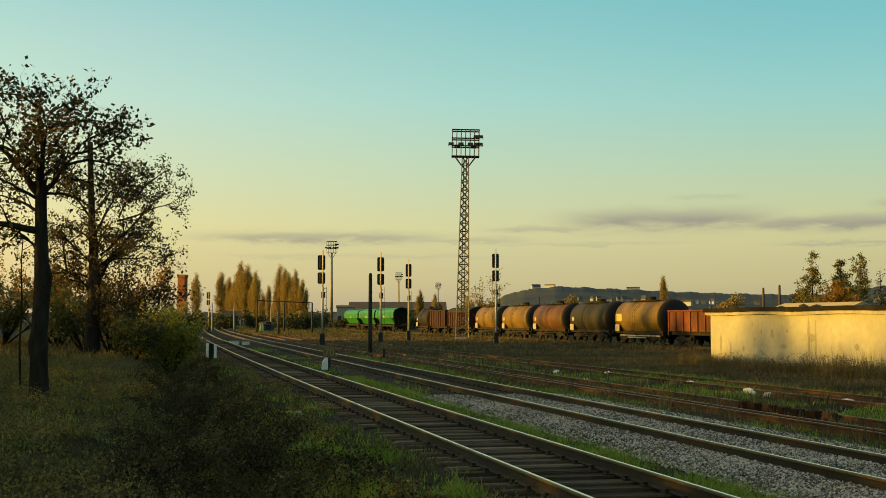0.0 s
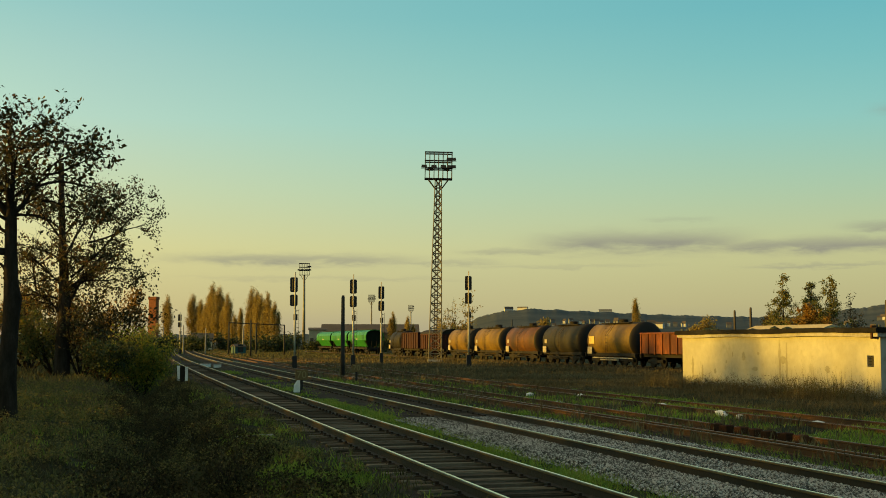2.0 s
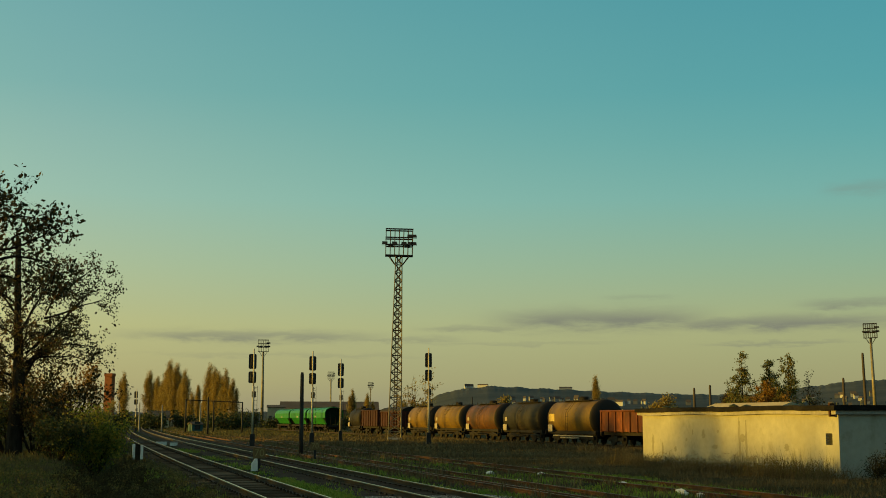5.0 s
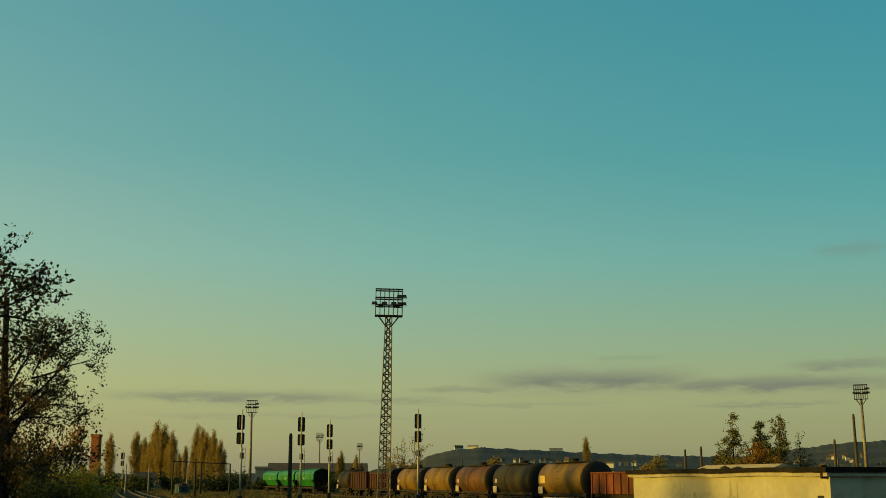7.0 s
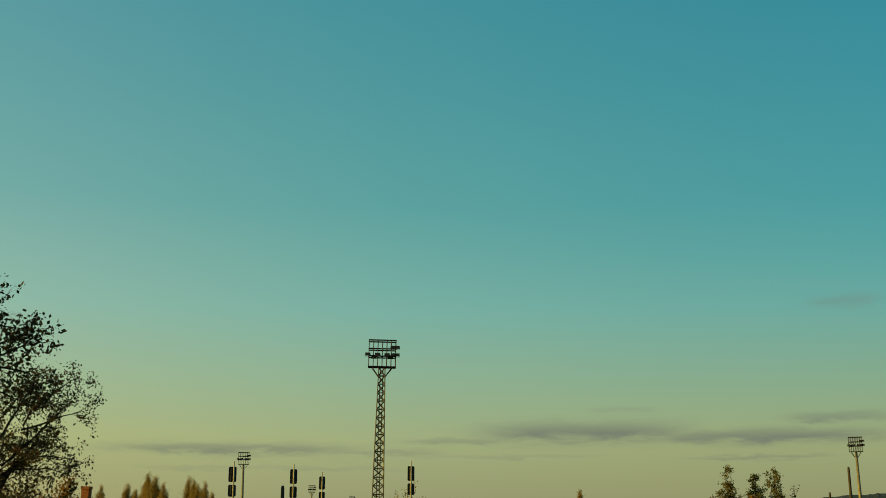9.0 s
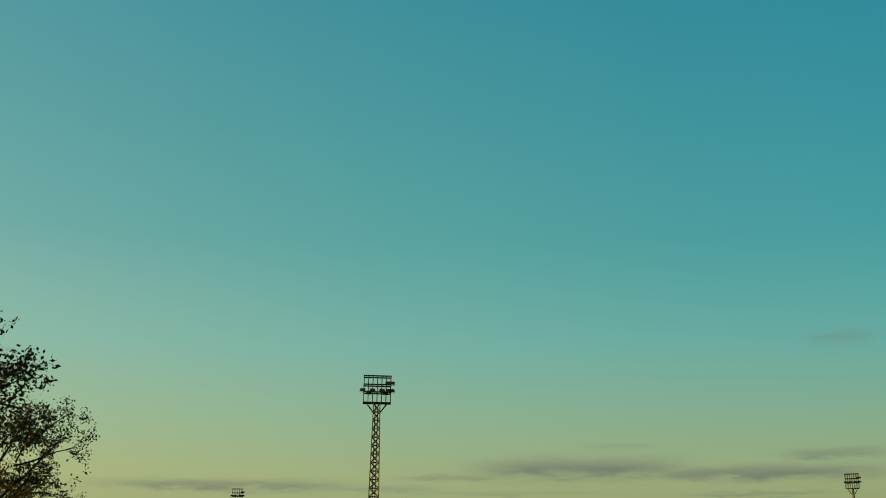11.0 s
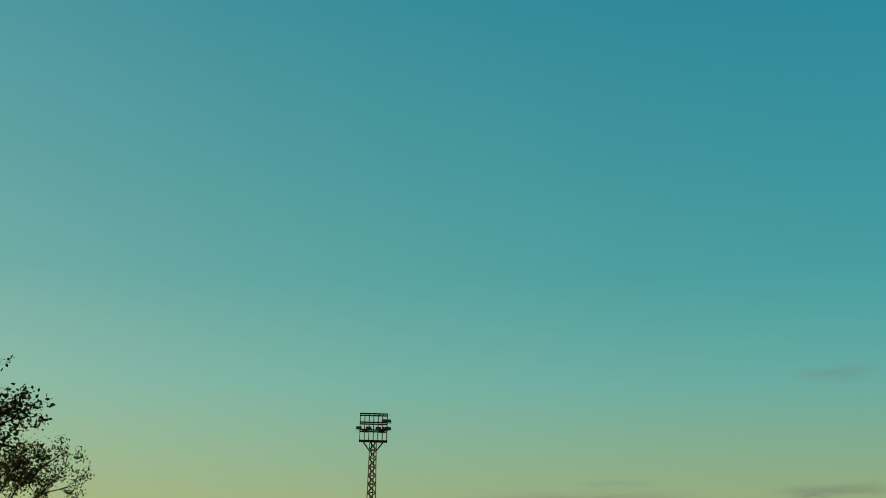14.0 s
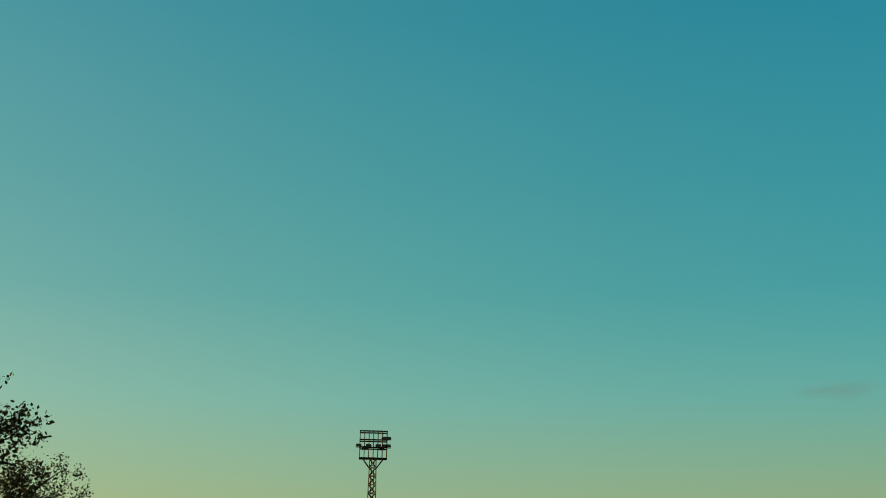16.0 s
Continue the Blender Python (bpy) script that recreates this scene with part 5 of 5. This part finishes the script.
def gondola(y, length, mat, top, label, roofed=False):
    """A ribbed open wagon, or with a low roof a covered one."""
    t = thing("goods_wagon", pose(TRAIN_X, y, TR), label, "goods wagon", "standing goods wagons")
    hw = 1.36
    bm = bmesh.new()
    for sx in (-hw, hw - .06):
        box(bm, sx, sx + .06, 0, length, 1.05, top)
    for yy in (0, length - .06):
        box(bm, -hw + .06, hw - .06, yy, yy + .06, 1.05, top)
    box(bm, -hw + .06, hw - .06, .06, length - .06, 1.05, 1.12)
    part("body", bm, mat, t)
    n = int(length / 1.15)
    for i in range(n + 1):
        yy = .06 + (length - .12) * i / n
        for sx in (-1, 1):
            bm = bmesh.new()
            box(bm, sx * hw - (.09 if sx < 0 else 0), sx * hw + (.09 if sx > 0 else 0), yy - .06, yy + .06, 1.0, top - .02, .015)
            part("rib", bm, mat, t)
    bm = bmesh.new()
    for sx in (-hw, hw):
        box(bm, sx - .11, sx + .11, -.05, length + .05, top - .0, top + .11, .02)
    for yy in (0, length):
        box(bm, -hw + .11, hw - .11, yy - .05, yy + .06, top, top + .11, .02)
    part("top_rail", bm, mat, t)
    for sx in (-.9, -.3, .3, .9):
        bm = bmesh.new()
        box(bm, sx - .06, sx + .06, -.09, 0, 1.0, top, .01)
        part("end_rib", bm, mat, t)
    if roofed:
        bm = bmesh.new()
        loft(bm, [[(hw * 1.05 * math.cos(a), yy, top + .1 + .55 * math.sin(a)) for a in [math.pi * k / 12 for k in range(13)]] for yy in (-.1, length + .1)])
        part("roof", bm, M_TANK_TOP, t)
    frame_parts(t, -.35, length + .35)
    bogie(t, 1.7)
    bogie(t, length - 1.7)
    return t


gondola(70.3, 12.0, M_RUSTY, 2.45, "rusty orange-red open goods wagon with ribbed sides")
gondola(138.4, 10.4, M_RED_BROWN, 2.75, "brown covered goods wagon with a low dark roof", True)
gondola(150.2, 9.0, M_RED_BROWN, 3.0, "dull red open goods wagon with ribbed sides")


def hopper(y, length, label):
    """A covered grain hopper: flared sides, arched roof, raking ends over open platforms."""
    t = thing("grain_hopper_wagon", pose(TRAIN_X, y, TR), label, "hopper wagon", "standing goods wagons")
    hw = 1.42
    sect = [(-.75, 1.15), (-hw, 2.15), (-hw, 2.95), (-hw * .86, 3.38), (-hw * .5, 3.66), (0, 3.76), (hw * .5, 3.66), (hw * .86, 3.38), (hw, 2.95), (hw, 2.15), (.75, 1.15)]

    def ring(y, low):
        return [(x, y, max(z, low)) for x, z in sect]
    bm = bmesh.new()
    e = 1.7
    loft(bm, [ring(e, 1.15), ring(length - e, 1.15)])
    part("hopper_body", bm, M_GREEN, t)
    for y0, y1 in ((.75, e), (length - .75, length - e)):
        bm = bmesh.new()
        loft(bm, [[(x * .94, y0 if z > 2.9 else y0 + (y1 - y0) * (2.9 - max(z, 1.15)) / 1.75, max(z, 1.15) - (.08 if z > 3 else 0)) for x, z in sect], [(x * .945, y1 + (.02 if y1 > y0 else -.02), z - (.08 if z > 3 else 0)) for x, z in sect]])
        part("raking_end", bm, M_GREEN_DARK, t, "dark green raking end wall")
        bm = bmesh.new()
        s = 1 if y1 > y0 else -1
        for x in (-1.1, -.4, .4, 1.1):
            tube(bm, (x, y0, 1.0), (x, y0, 2.95), .045, None, 6)
        tube(bm, (-1.1, y0, 1.9), (1.1, y0, 1.9), .03, None, 5)
        part("end_stanchions", bm, M_UNDER, t)
    for y0, y1 in ((.05, e), (length - e, length - .05)):
        bm = bmesh.new()
        loft(bm, [[(x * 1.006, q, z + .006) for x, z in sect[1:10]] + [(x * .95, q, z - .07) for x, z in sect[1:10][::-1]] for q in (y0, y1)])
        part("roof_canopy", bm, M_GREEN, t)
    for i in range(4):
        yy = e + .3 + (length - 2 * e - .6) * i / 3
        bm = bmesh.new()
        loft(bm, [[(x * 1.012, q, z + (.012 if z > 3 else 0)) for x, z in sect[1:10]] + [(x * .99, q, z - .02) for x, z in sect[1:10][::-1]] for q in (yy - .05, yy + .05)])
        part("rib", bm, M_GREEN, t)
    bm = bmesh.new()
    box(bm, -.3, .3, .4, length - .4, 3.80, 3.86)
    for k in range(6):
        tube(bm, (-.25, .6 + (length - 1.2) * k / 5, 3.7), (-.25, .6 + (length - 1.2) * k / 5, 3.80), .03, None, 4)
    part("roof_walkway", bm, M_GREEN_DARK, t)
    for k in range(3):
        bm = bmesh.new()
        yy = length * (.3 + .2 * k)
        loft(bm, [[(-.6, yy - .6, 1.2), (.6, yy - .6, 1.2), (.6, yy + .6, 1.2), (-.6, yy + .6, 1.2)], [(-.3, yy - .3, .6), (.3, yy - .3, .6), (.3, yy + .3, .6), (-.3, yy + .3, .6)]])
        part("chute", bm, M_UNDER, t)
    bm = bmesh.new()
    box(bm, -hw - .01, -hw + .03, length * .46, length * .54, 2.2, 2.42, .005)
    part("label_plate", bm, M_RIM, t)
    frame_parts(t, -.1, length + .1)
    bogie(t, 1.7)
    bogie(t, length - 1.7)
    return t


for k in range(3):
    hopper(183.5 + 16.2 * k, 15.0, "bright green covered grain hopper wagon with a rounded roof")

# ---------------------------------------------------------------- plastered building
BX, B0, B1, BH, BD = 27.3, 39.4, 55.7, 2.40, 8.0
b = thing("utility_building", pose(0, 0, 0), "low flat-roofed building with stained whitewashed plaster", "building")
bm = bmesh.new()
VY0, VY1, VZ0, VZ1 = B0 + .42, B0 + .84, 1.25, 1.68
for y0, y1, z0, z1 in ((B0, VY0, -.2, BH), (VY1, B1, -.2, BH), (VY0, VY1, -.2, VZ0), (VY0, VY1, VZ1, BH)):
    box(bm, BX, BX + .3, y0, y1, z0, z1)
part("front_wall", bm, M_PLASTER, b)
bm = bmesh.new()
box(bm, BX + .16, BX + .2, VY0, VY1, VZ0, VZ1)
vent = part("vent_opening", bm, M_BLACK, b, "dark vent grille")
for k in range(4):
    bm = bmesh.new()
    box(bm, BX + .02, BX + .06, VY0, VY1, VZ0 + .02 + .105 * k, VZ0 + .07 + .105 * k)
    part("slat", bm, M_DARK, vent)
for nm, x0, x1, y0, y1 in (("end_wall", BX + .3, BX + BD, B0 + .002, B0 + .3), ("end_wall", BX + .3, BX + BD, B1 - .3, B1 - .002), ("back_wall", BX + BD, BX + BD + .3, B0, B1)):
    bm = bmesh.new()
    box(bm, x0, x1, y0, y1, -.2, BH)
    part(nm, bm, M_PLASTER, b)
for y, w, z0, z1, sd in ((46.5, .10, .5, 2.3, 1), (45.95, .07, .35, 2.2, 2), (46.25, .22, 1.25, 1.6, 3), (49.6, .16, 1.35, 1.75, 4), (48.3, .10, 1.6, 1.75, 5), (48.6, .26, .9, 1.1, 6), (42.9, .18, .95, 1.25, 7), (54.6, .13, .5, 1.5, 8), (53.6, .10, .4, 1.1, 9), (51.2, .08, 1.2, 1.35, 10), (50.6, .06, 1.5, 1.75, 11), (52.3, .12, .7, .95, 12)):
    g = random.Random(sd)
    ring = []
    for k in range(28):
        q = 6.2832 * k / 28
        j = g.uniform(.6, 1.25)
        ring.append((y + w * math.cos(q) * j, (z0 + z1) / 2 + (z1 - z0) / 2 * math.sin(q) * (.8 + .2 * j)))
    bm = bmesh.new()
    loft(bm, [[(xx, yy, zz) for yy, zz in ring] for xx in (BX - .004, BX + .002)])
    part("damp_stain", bm, M_STAIN, b, "dark damp streak on the plaster")


def roof_layer(x0, x1, y0, y1, z0, z1, seed, rough):
    """A roof layer with an uneven, sagging front edge."""
    r = random.Random(seed)
    rings = []
    for i in range(49):
        y = y0 + (y1 - y0) * i / 48
        sag, lip = .022 * math.sin(y * .9) + r.uniform(-rough, rough), r.uniform(-rough, rough) * 1.5
        rings.append([(x0 + lip, y, z0 + sag), (x1, y, z0 + .01), (x1, y, z1), (x0 + .05, y, z1 + sag * .4), (x0 + lip, y, z1 - .03 + sag * .4)])
    bm = bmesh.new()
    loft(bm, rings)
    bmesh.ops.recalc_face_normals(bm, faces=bm.faces)
    return bm


part("roof_slab", roof_layer(BX - .22, BX + BD + .5, B0 - .16, B1 + .16, BH + .002, BH + .155, 3, .008), M_CONCRETE, b)
part("roof_edge", roof_layer(BX - .30, BX + BD + .55, B0 - .22, B1 + .24, BH + .15, BH + .34, 4, .016), M_BITUMEN, b, "dark felt-covered roof edge")
bm = bmesh.new()
box(bm, BX - .27, BX - .05, B0 + .12, B0 + .22, BH - .1, BH + .4, .01)
part("gutter_bracket", bm, M_WOOD, b)
r = random.Random(5)
for i in range(9):
    bm = bmesh.new()
    bmesh.ops.create_icosphere(bm, subdivisions=1, radius=.16)
    for v in bm.verts:
        v.co = Vector((v.co.x * 1.6, v.co.y * 1.3, max(v.co.z, -.02) * r.uniform(.4, .9)))
    solid("moss_clump", bm, M_LEAF_DARK, pose(BX + r.uniform(.2, 2), B0 + r.uniform(1, 15), BH + .342), "dark clump of moss on the felt roof", "moss", "moss on the roof")


for i in range(7):
    r = random.Random(400 + i)
    tree("bush", 27.9 + i * 1.05, 38.3 + r.uniform(-.4, .4), "dark tangled brushwood at the foot of the end wall", shrub(1.2, r.uniform(.8, 1.4), 9, .6, 2), M_DARK_FOLIAGE, 1500, 0.06, 0.12, 400 + i, "brushwood by the building")


def shed(name, m, w, d, h, rise, wall_mat, roof_mat, label, windows=0, over=.3):
    """A house with a gable roof along its length w, and windows on its long front."""
    t = thing(name, m, label, "house" if name == "house" else "building", "houses on the hill" if name == "house" else "")
    bm = bmesh.new()
    loft(bm, [[(x, -d / 2, -2.0), (x, d / 2, -2.0), (x, d / 2, h), (x, 0, h + rise), (x, -d / 2, h)] for x in (-w / 2, w / 2)])
    wl = part("wall", bm, wall_mat, t)
    bm = bmesh.new()
    k = rise / (d / 2)
    for s in (-1, 1):
        loft(bm, [[(x, 0, h + rise + .04), (x, s * (d / 2 + over), h - k * over + .04), (x, s * (d / 2 + over), h - k * over + .2), (x, 0, h + rise + .24)] for x in (-w / 2 - over, w / 2 + over)])
    part("roof", bm, roof_mat, t)
    for i in range(windows):
        bm = bmesh.new()
        cx = -w / 2 + w * (i + .5) / windows
        box(bm, cx - .5, cx + .5, -d / 2 - .05, -d / 2 - .01, h * .35, h * .35 + 1.3)
        part("window", bm, M_GLASS, t)
    return t


# sandy roof behind, and the long grey hall beyond the hoppers
shed("storage_shed", Matrix.Translation((46.0, 76.6, 0)) @ pose(0, 0, 0, 0, 0, 90), 9.6, 7.0, 1.95, 1.2, M_PLASTER, M_ROOF_TAN, "low shed with a pale sandy roof behind the building")
x, y, _ = far_at(11.6, 460)
shed("long_hall", Matrix.Translation((x, y, 0)) @ pose(0, 0, 0, 0, 0, -12), 36, 16, 5.6, 3.0, M_ROOF_GREY, M_ROOF_GREY, "long low hall with a grey roof far off", 8)
x, y, _ = far_at(9.15, 400)
shed("brick_block", Matrix.Translation((x, y, 0)) @ pose(0, 0, 0, 0, 0, -10), 5.5, 6, 6.0, .6, M_ROOF_TAN, M_ROOF_GREY, "pale small block of flats far off", 3)
x, y, _ = far_at(3.85, 300)
shed("station_shed", Matrix.Translation((x, y, 0)) @ pose(0, 0, 0, 0, 0, -4), 4.8, 5, 2.6, 1.4, M_ROOF_TAN, M_ROOF_GREY, "small dusky railway shed with a dull roof at the yard's end", 2)
x, y, _ = far_at(1.65, 330)
bm = bmesh.new()
loft(bm, [[(q * a, q * c, z) for a, c in ((-1, -1), (1, -1), (1, 1), (-1, 1))] for z, q in ((-1, 1.05), (13.2, 0.98), (13.3, 1.12), (14.0, 1.12))])
solid("brick_tower", bm, M_BRICK, Matrix.Translation((x, y, 0)) @ pose(0, 0, 0, 0, 0, -25), "square red brick tower catching the sun", "tower")

M_TEAL = material("faded_turquoise_paint", [(0.012, 0.05, 0.052), (0.025, 0.085, 0.082)], 1.0, 0.6, bump=0.1)
x, y, _ = far_at(5.5, 215)
shed("trackside_hut", Matrix.Translation((x, y, 0)) @ pose(0, 0, 0, 0, 0, 20), 2.0, 1.6, 1.25, .3, M_TEAL, M_ROOF_GREY, "small turquoise trackside hut with a grey roof", 1, .12)

# concrete fence left of the yard
fence = thing("concrete_fence", pose(0, 0, 0), "low grey concrete panel fence behind the trees", "fence")
for i in range(18):
    bm = bmesh.new()
    box(bm, 0, 2.9, -.05, .05, -.1, 1.35, .02)
    f = part("panel", bm, M_ROAD, fence)
    f.location = (-62 + i * 3.0 * .9, 128 + i * .35, .0)
    f.rotation_euler = (0, 0, .13)
    bm = bmesh.new()
    box(bm, -.09, .09, -.09, .09, -.1, 1.5, .02)
    f = part("post", bm, M_ROAD, fence)
    f.location = (-62.08 + i * 3.0 * .9, 127.9 + i * .35, .0)

# portal poles and wires at the yard's end
for a, d, h in ((5.05, 190, 5.2), (6.05, 170, 5.2), (6.3, 200, 5.0), (7.6, 190, 4.8)):
    x, y, _ = far_at(a, d)
    wooden_pole(x, y, h, .13, "dark pole at the far end of the yard")
for a, d, h in ((2.1, 190, 4.6), (3.0, 210, 5.0), (4.0, 215, 4.6), (5.7, 215, 4.6)):
    x, y, _ = far_at(a, d)
    wooden_pole(x, y, h, .11, "pale concrete pole at the far end of the yard", mat=M_CONCRETE)
bm = bmesh.new()
p0, p1 = far_at(5.05, 190, 5.1), far_at(7.6, 190, 4.75)
tube(bm, p0, p1, .07, None, 6)
solid("pipe_bridge", bm, M_DARK, pose(0, 0, 0), "thin dark pipe carried between poles", "pipe")

# poles right of the building
for a, d, h, lean, mt in ((35.93, 97, 7.2, -1.2, M_POLE), (35.0, 105, 5.6, 0, M_POLE), (28.47, 107, 4.9, 0, M_POLE), (29.18, 102, 5.0, 0, M_POLE), (18.25, 210, 6.1, 0, M_DARK)):
    x, y, _ = far_at(a, d)
    wooden_pole(x, y, h, .11, "plain weathered pole beyond the building" if mt is M_POLE else "dark pole behind the wagons", lean, mt)

# ---------------------------------------------------------------- hill and houses far off


def ridge(a):
    """The hill's height over the eye's level, in degrees, by bearing."""
    pts = [(-20, .35), (2, .35), (14, .4), (15.5, .55), (16.6, 1.15), (17.5, 1.42), (19.0, 1.58), (20.5, 1.52), (21.8, 1.45), (25, 1.3), (28, 1.2), (31, 1.15), (33, 1.45), (35.5, 1.75), (39, 1.9), (50, 1.6)]
    for (a0, v0), (a1, v1) in zip(pts, pts[1:]):
        if a0 <= a <= a1:
            return v0 + (v1 - v0) * (a - a0) / (a1 - a0)
    return .35


def hill_z(a, d):
    top = ridge(a) / 57.3 * 1500 + EYE
    q = min(max((d - 800) / 700, 0), 1)
    return top * (q * q * (3 - 2 * q)) * (1 if d < 1600 else .8) - 1.0


rings = []
bm = bmesh.new()
rr = random.Random(9)
for i in range(961):
    a = -20 + 70 * i / 960
    rings.append([(d * math.sin(radians(a)), d * math.cos(radians(a)), hill_z(a, d) + ((rr.uniform(-.3, .5) + .5 * math.sin(a * 5.3) + .2 * math.sin(a * 17 + 1)) if d > 1350 else 0)) for d in (790, 900, 1000, 1100, 1200, 1300, 1400, 1500, 1700, 2300)])
loft(bm, rings, closed=False, caps=False)
bmesh.ops.recalc_face_normals(bm, faces=bm.faces)
solid("hill", bm, M_HILL, pose(0, 0, 0), "long low wooded hill on the horizon", "hill", kind="structure", smooth=True)

small = [(rr.uniform(19.5, 26.5), rr.uniform(900, 1350), rr.uniform(7, 13), 8, rr.uniform(4, 7), rr.uniform(2, 4), M_HOUSE) for _ in range(26)]
small += [(rr.uniform(31.5, 37.5), rr.uniform(950, 1350), rr.uniform(7, 13), 8, rr.uniform(4, 7), rr.uniform(2, 4), M_HOUSE) for _ in range(14)]
for i, (a, d, w, dd, h, rise, wm) in enumerate((*small,
        (18.1, 1480, 9, 8, 4, 5, M_ROOF_GREY), (18.75, 1470, 11, 8, 3, 2, M_ROOF_GREY), (22.6, 1470, 13, 9, 4, 1.5, M_ROOF_GREY),
        (22.2, 1250, 16, 10, 7, 4, M_HOUSE), (23.1, 1300, 14, 10, 8, 6, M_HOUSE), (22.7, 1150, 12, 9, 6, 4, M_HOUSE), (21.5, 1050, 14, 9, 5, 4, M_HOUSE),
        (20.6, 1000, 18, 10, 5, 3, M_HOUSE), (23.6, 1060, 12, 9, 6, 4, M_HOUSE), (24.3, 1200, 10, 9, 6, 4, M_HOUSE), (25.1, 1120, 22, 12, 9, 3, M_HOUSE),
        (24.7, 1320, 20, 10, 8, 4, M_HOUSE), (25.4, 1000, 24, 12, 9, 2, M_HOUSE), (27.2, 1250, 14, 9, 6, 4, M_HOUSE), (28.2, 1300, 14, 9, 6, 4, M_HOUSE),
        (33.6, 1250, 16, 9, 6, 4, M_HOUSE), (34.9, 1300, 18, 9, 6, 4, M_HOUSE), (35.4, 1150, 14, 9, 6, 4, M_HOUSE), (36.2, 1250, 16, 9, 7, 4, M_HOUSE), (32.6, 1100, 14, 9, 6, 4, M_HOUSE),
        (19.6, 980, 12, 9, 5, 4, M_HOUSE), (21.0, 1180, 12, 9, 6, 4, M_HOUSE), (26.2, 1160, 12, 9, 6, 4, M_HOUSE))):
    d = min(d, 1150) if wm is M_HOUSE else d
    x, y, _ = far_at(a, d)
    shed("house", Matrix.Translation((x, y, hill_z(a, d) + (1.0 if wm is M_HOUSE else .2))) @ pose(0, 0, 0, 0, 0, -a + 25 * math.sin(i * 2.1)), w * (.32 if wm is M_HOUSE else 1.2), dd * .32, h * (.3 if wm is M_HOUSE else .55), rise * .5, M_HOUSE, M_TILE, "pale house with a tiled roof on the hillside" if wm is M_HOUSE else "dark building standing on the hill's crest", 0, .15)
for i in range(120):
    a, d = rr.uniform(15.5, 37), rr.choice((1080, 1050, 1020, 980, 940))
    s = rr.uniform(1.0, 2.2) * (0.7 if d > 1450 else 1)
    bm = bmesh.new()
    bmesh.ops.create_icosphere(bm, subdivisions=2, radius=1)
    for v in bm.verts:
        v.co = Vector((v.co.x * s, v.co.y * s, v.co.z * s * 1.1)) * rr.uniform(.75, 1.2)
    x, y, _ = far_at(a, d)
    solid("far_wood", bm, M_HILL, pose(x, y, hill_z(a, d) + s * .5), "dusky clump of trees on the hillside", "trees", "woods on the hill", kind="stuff")
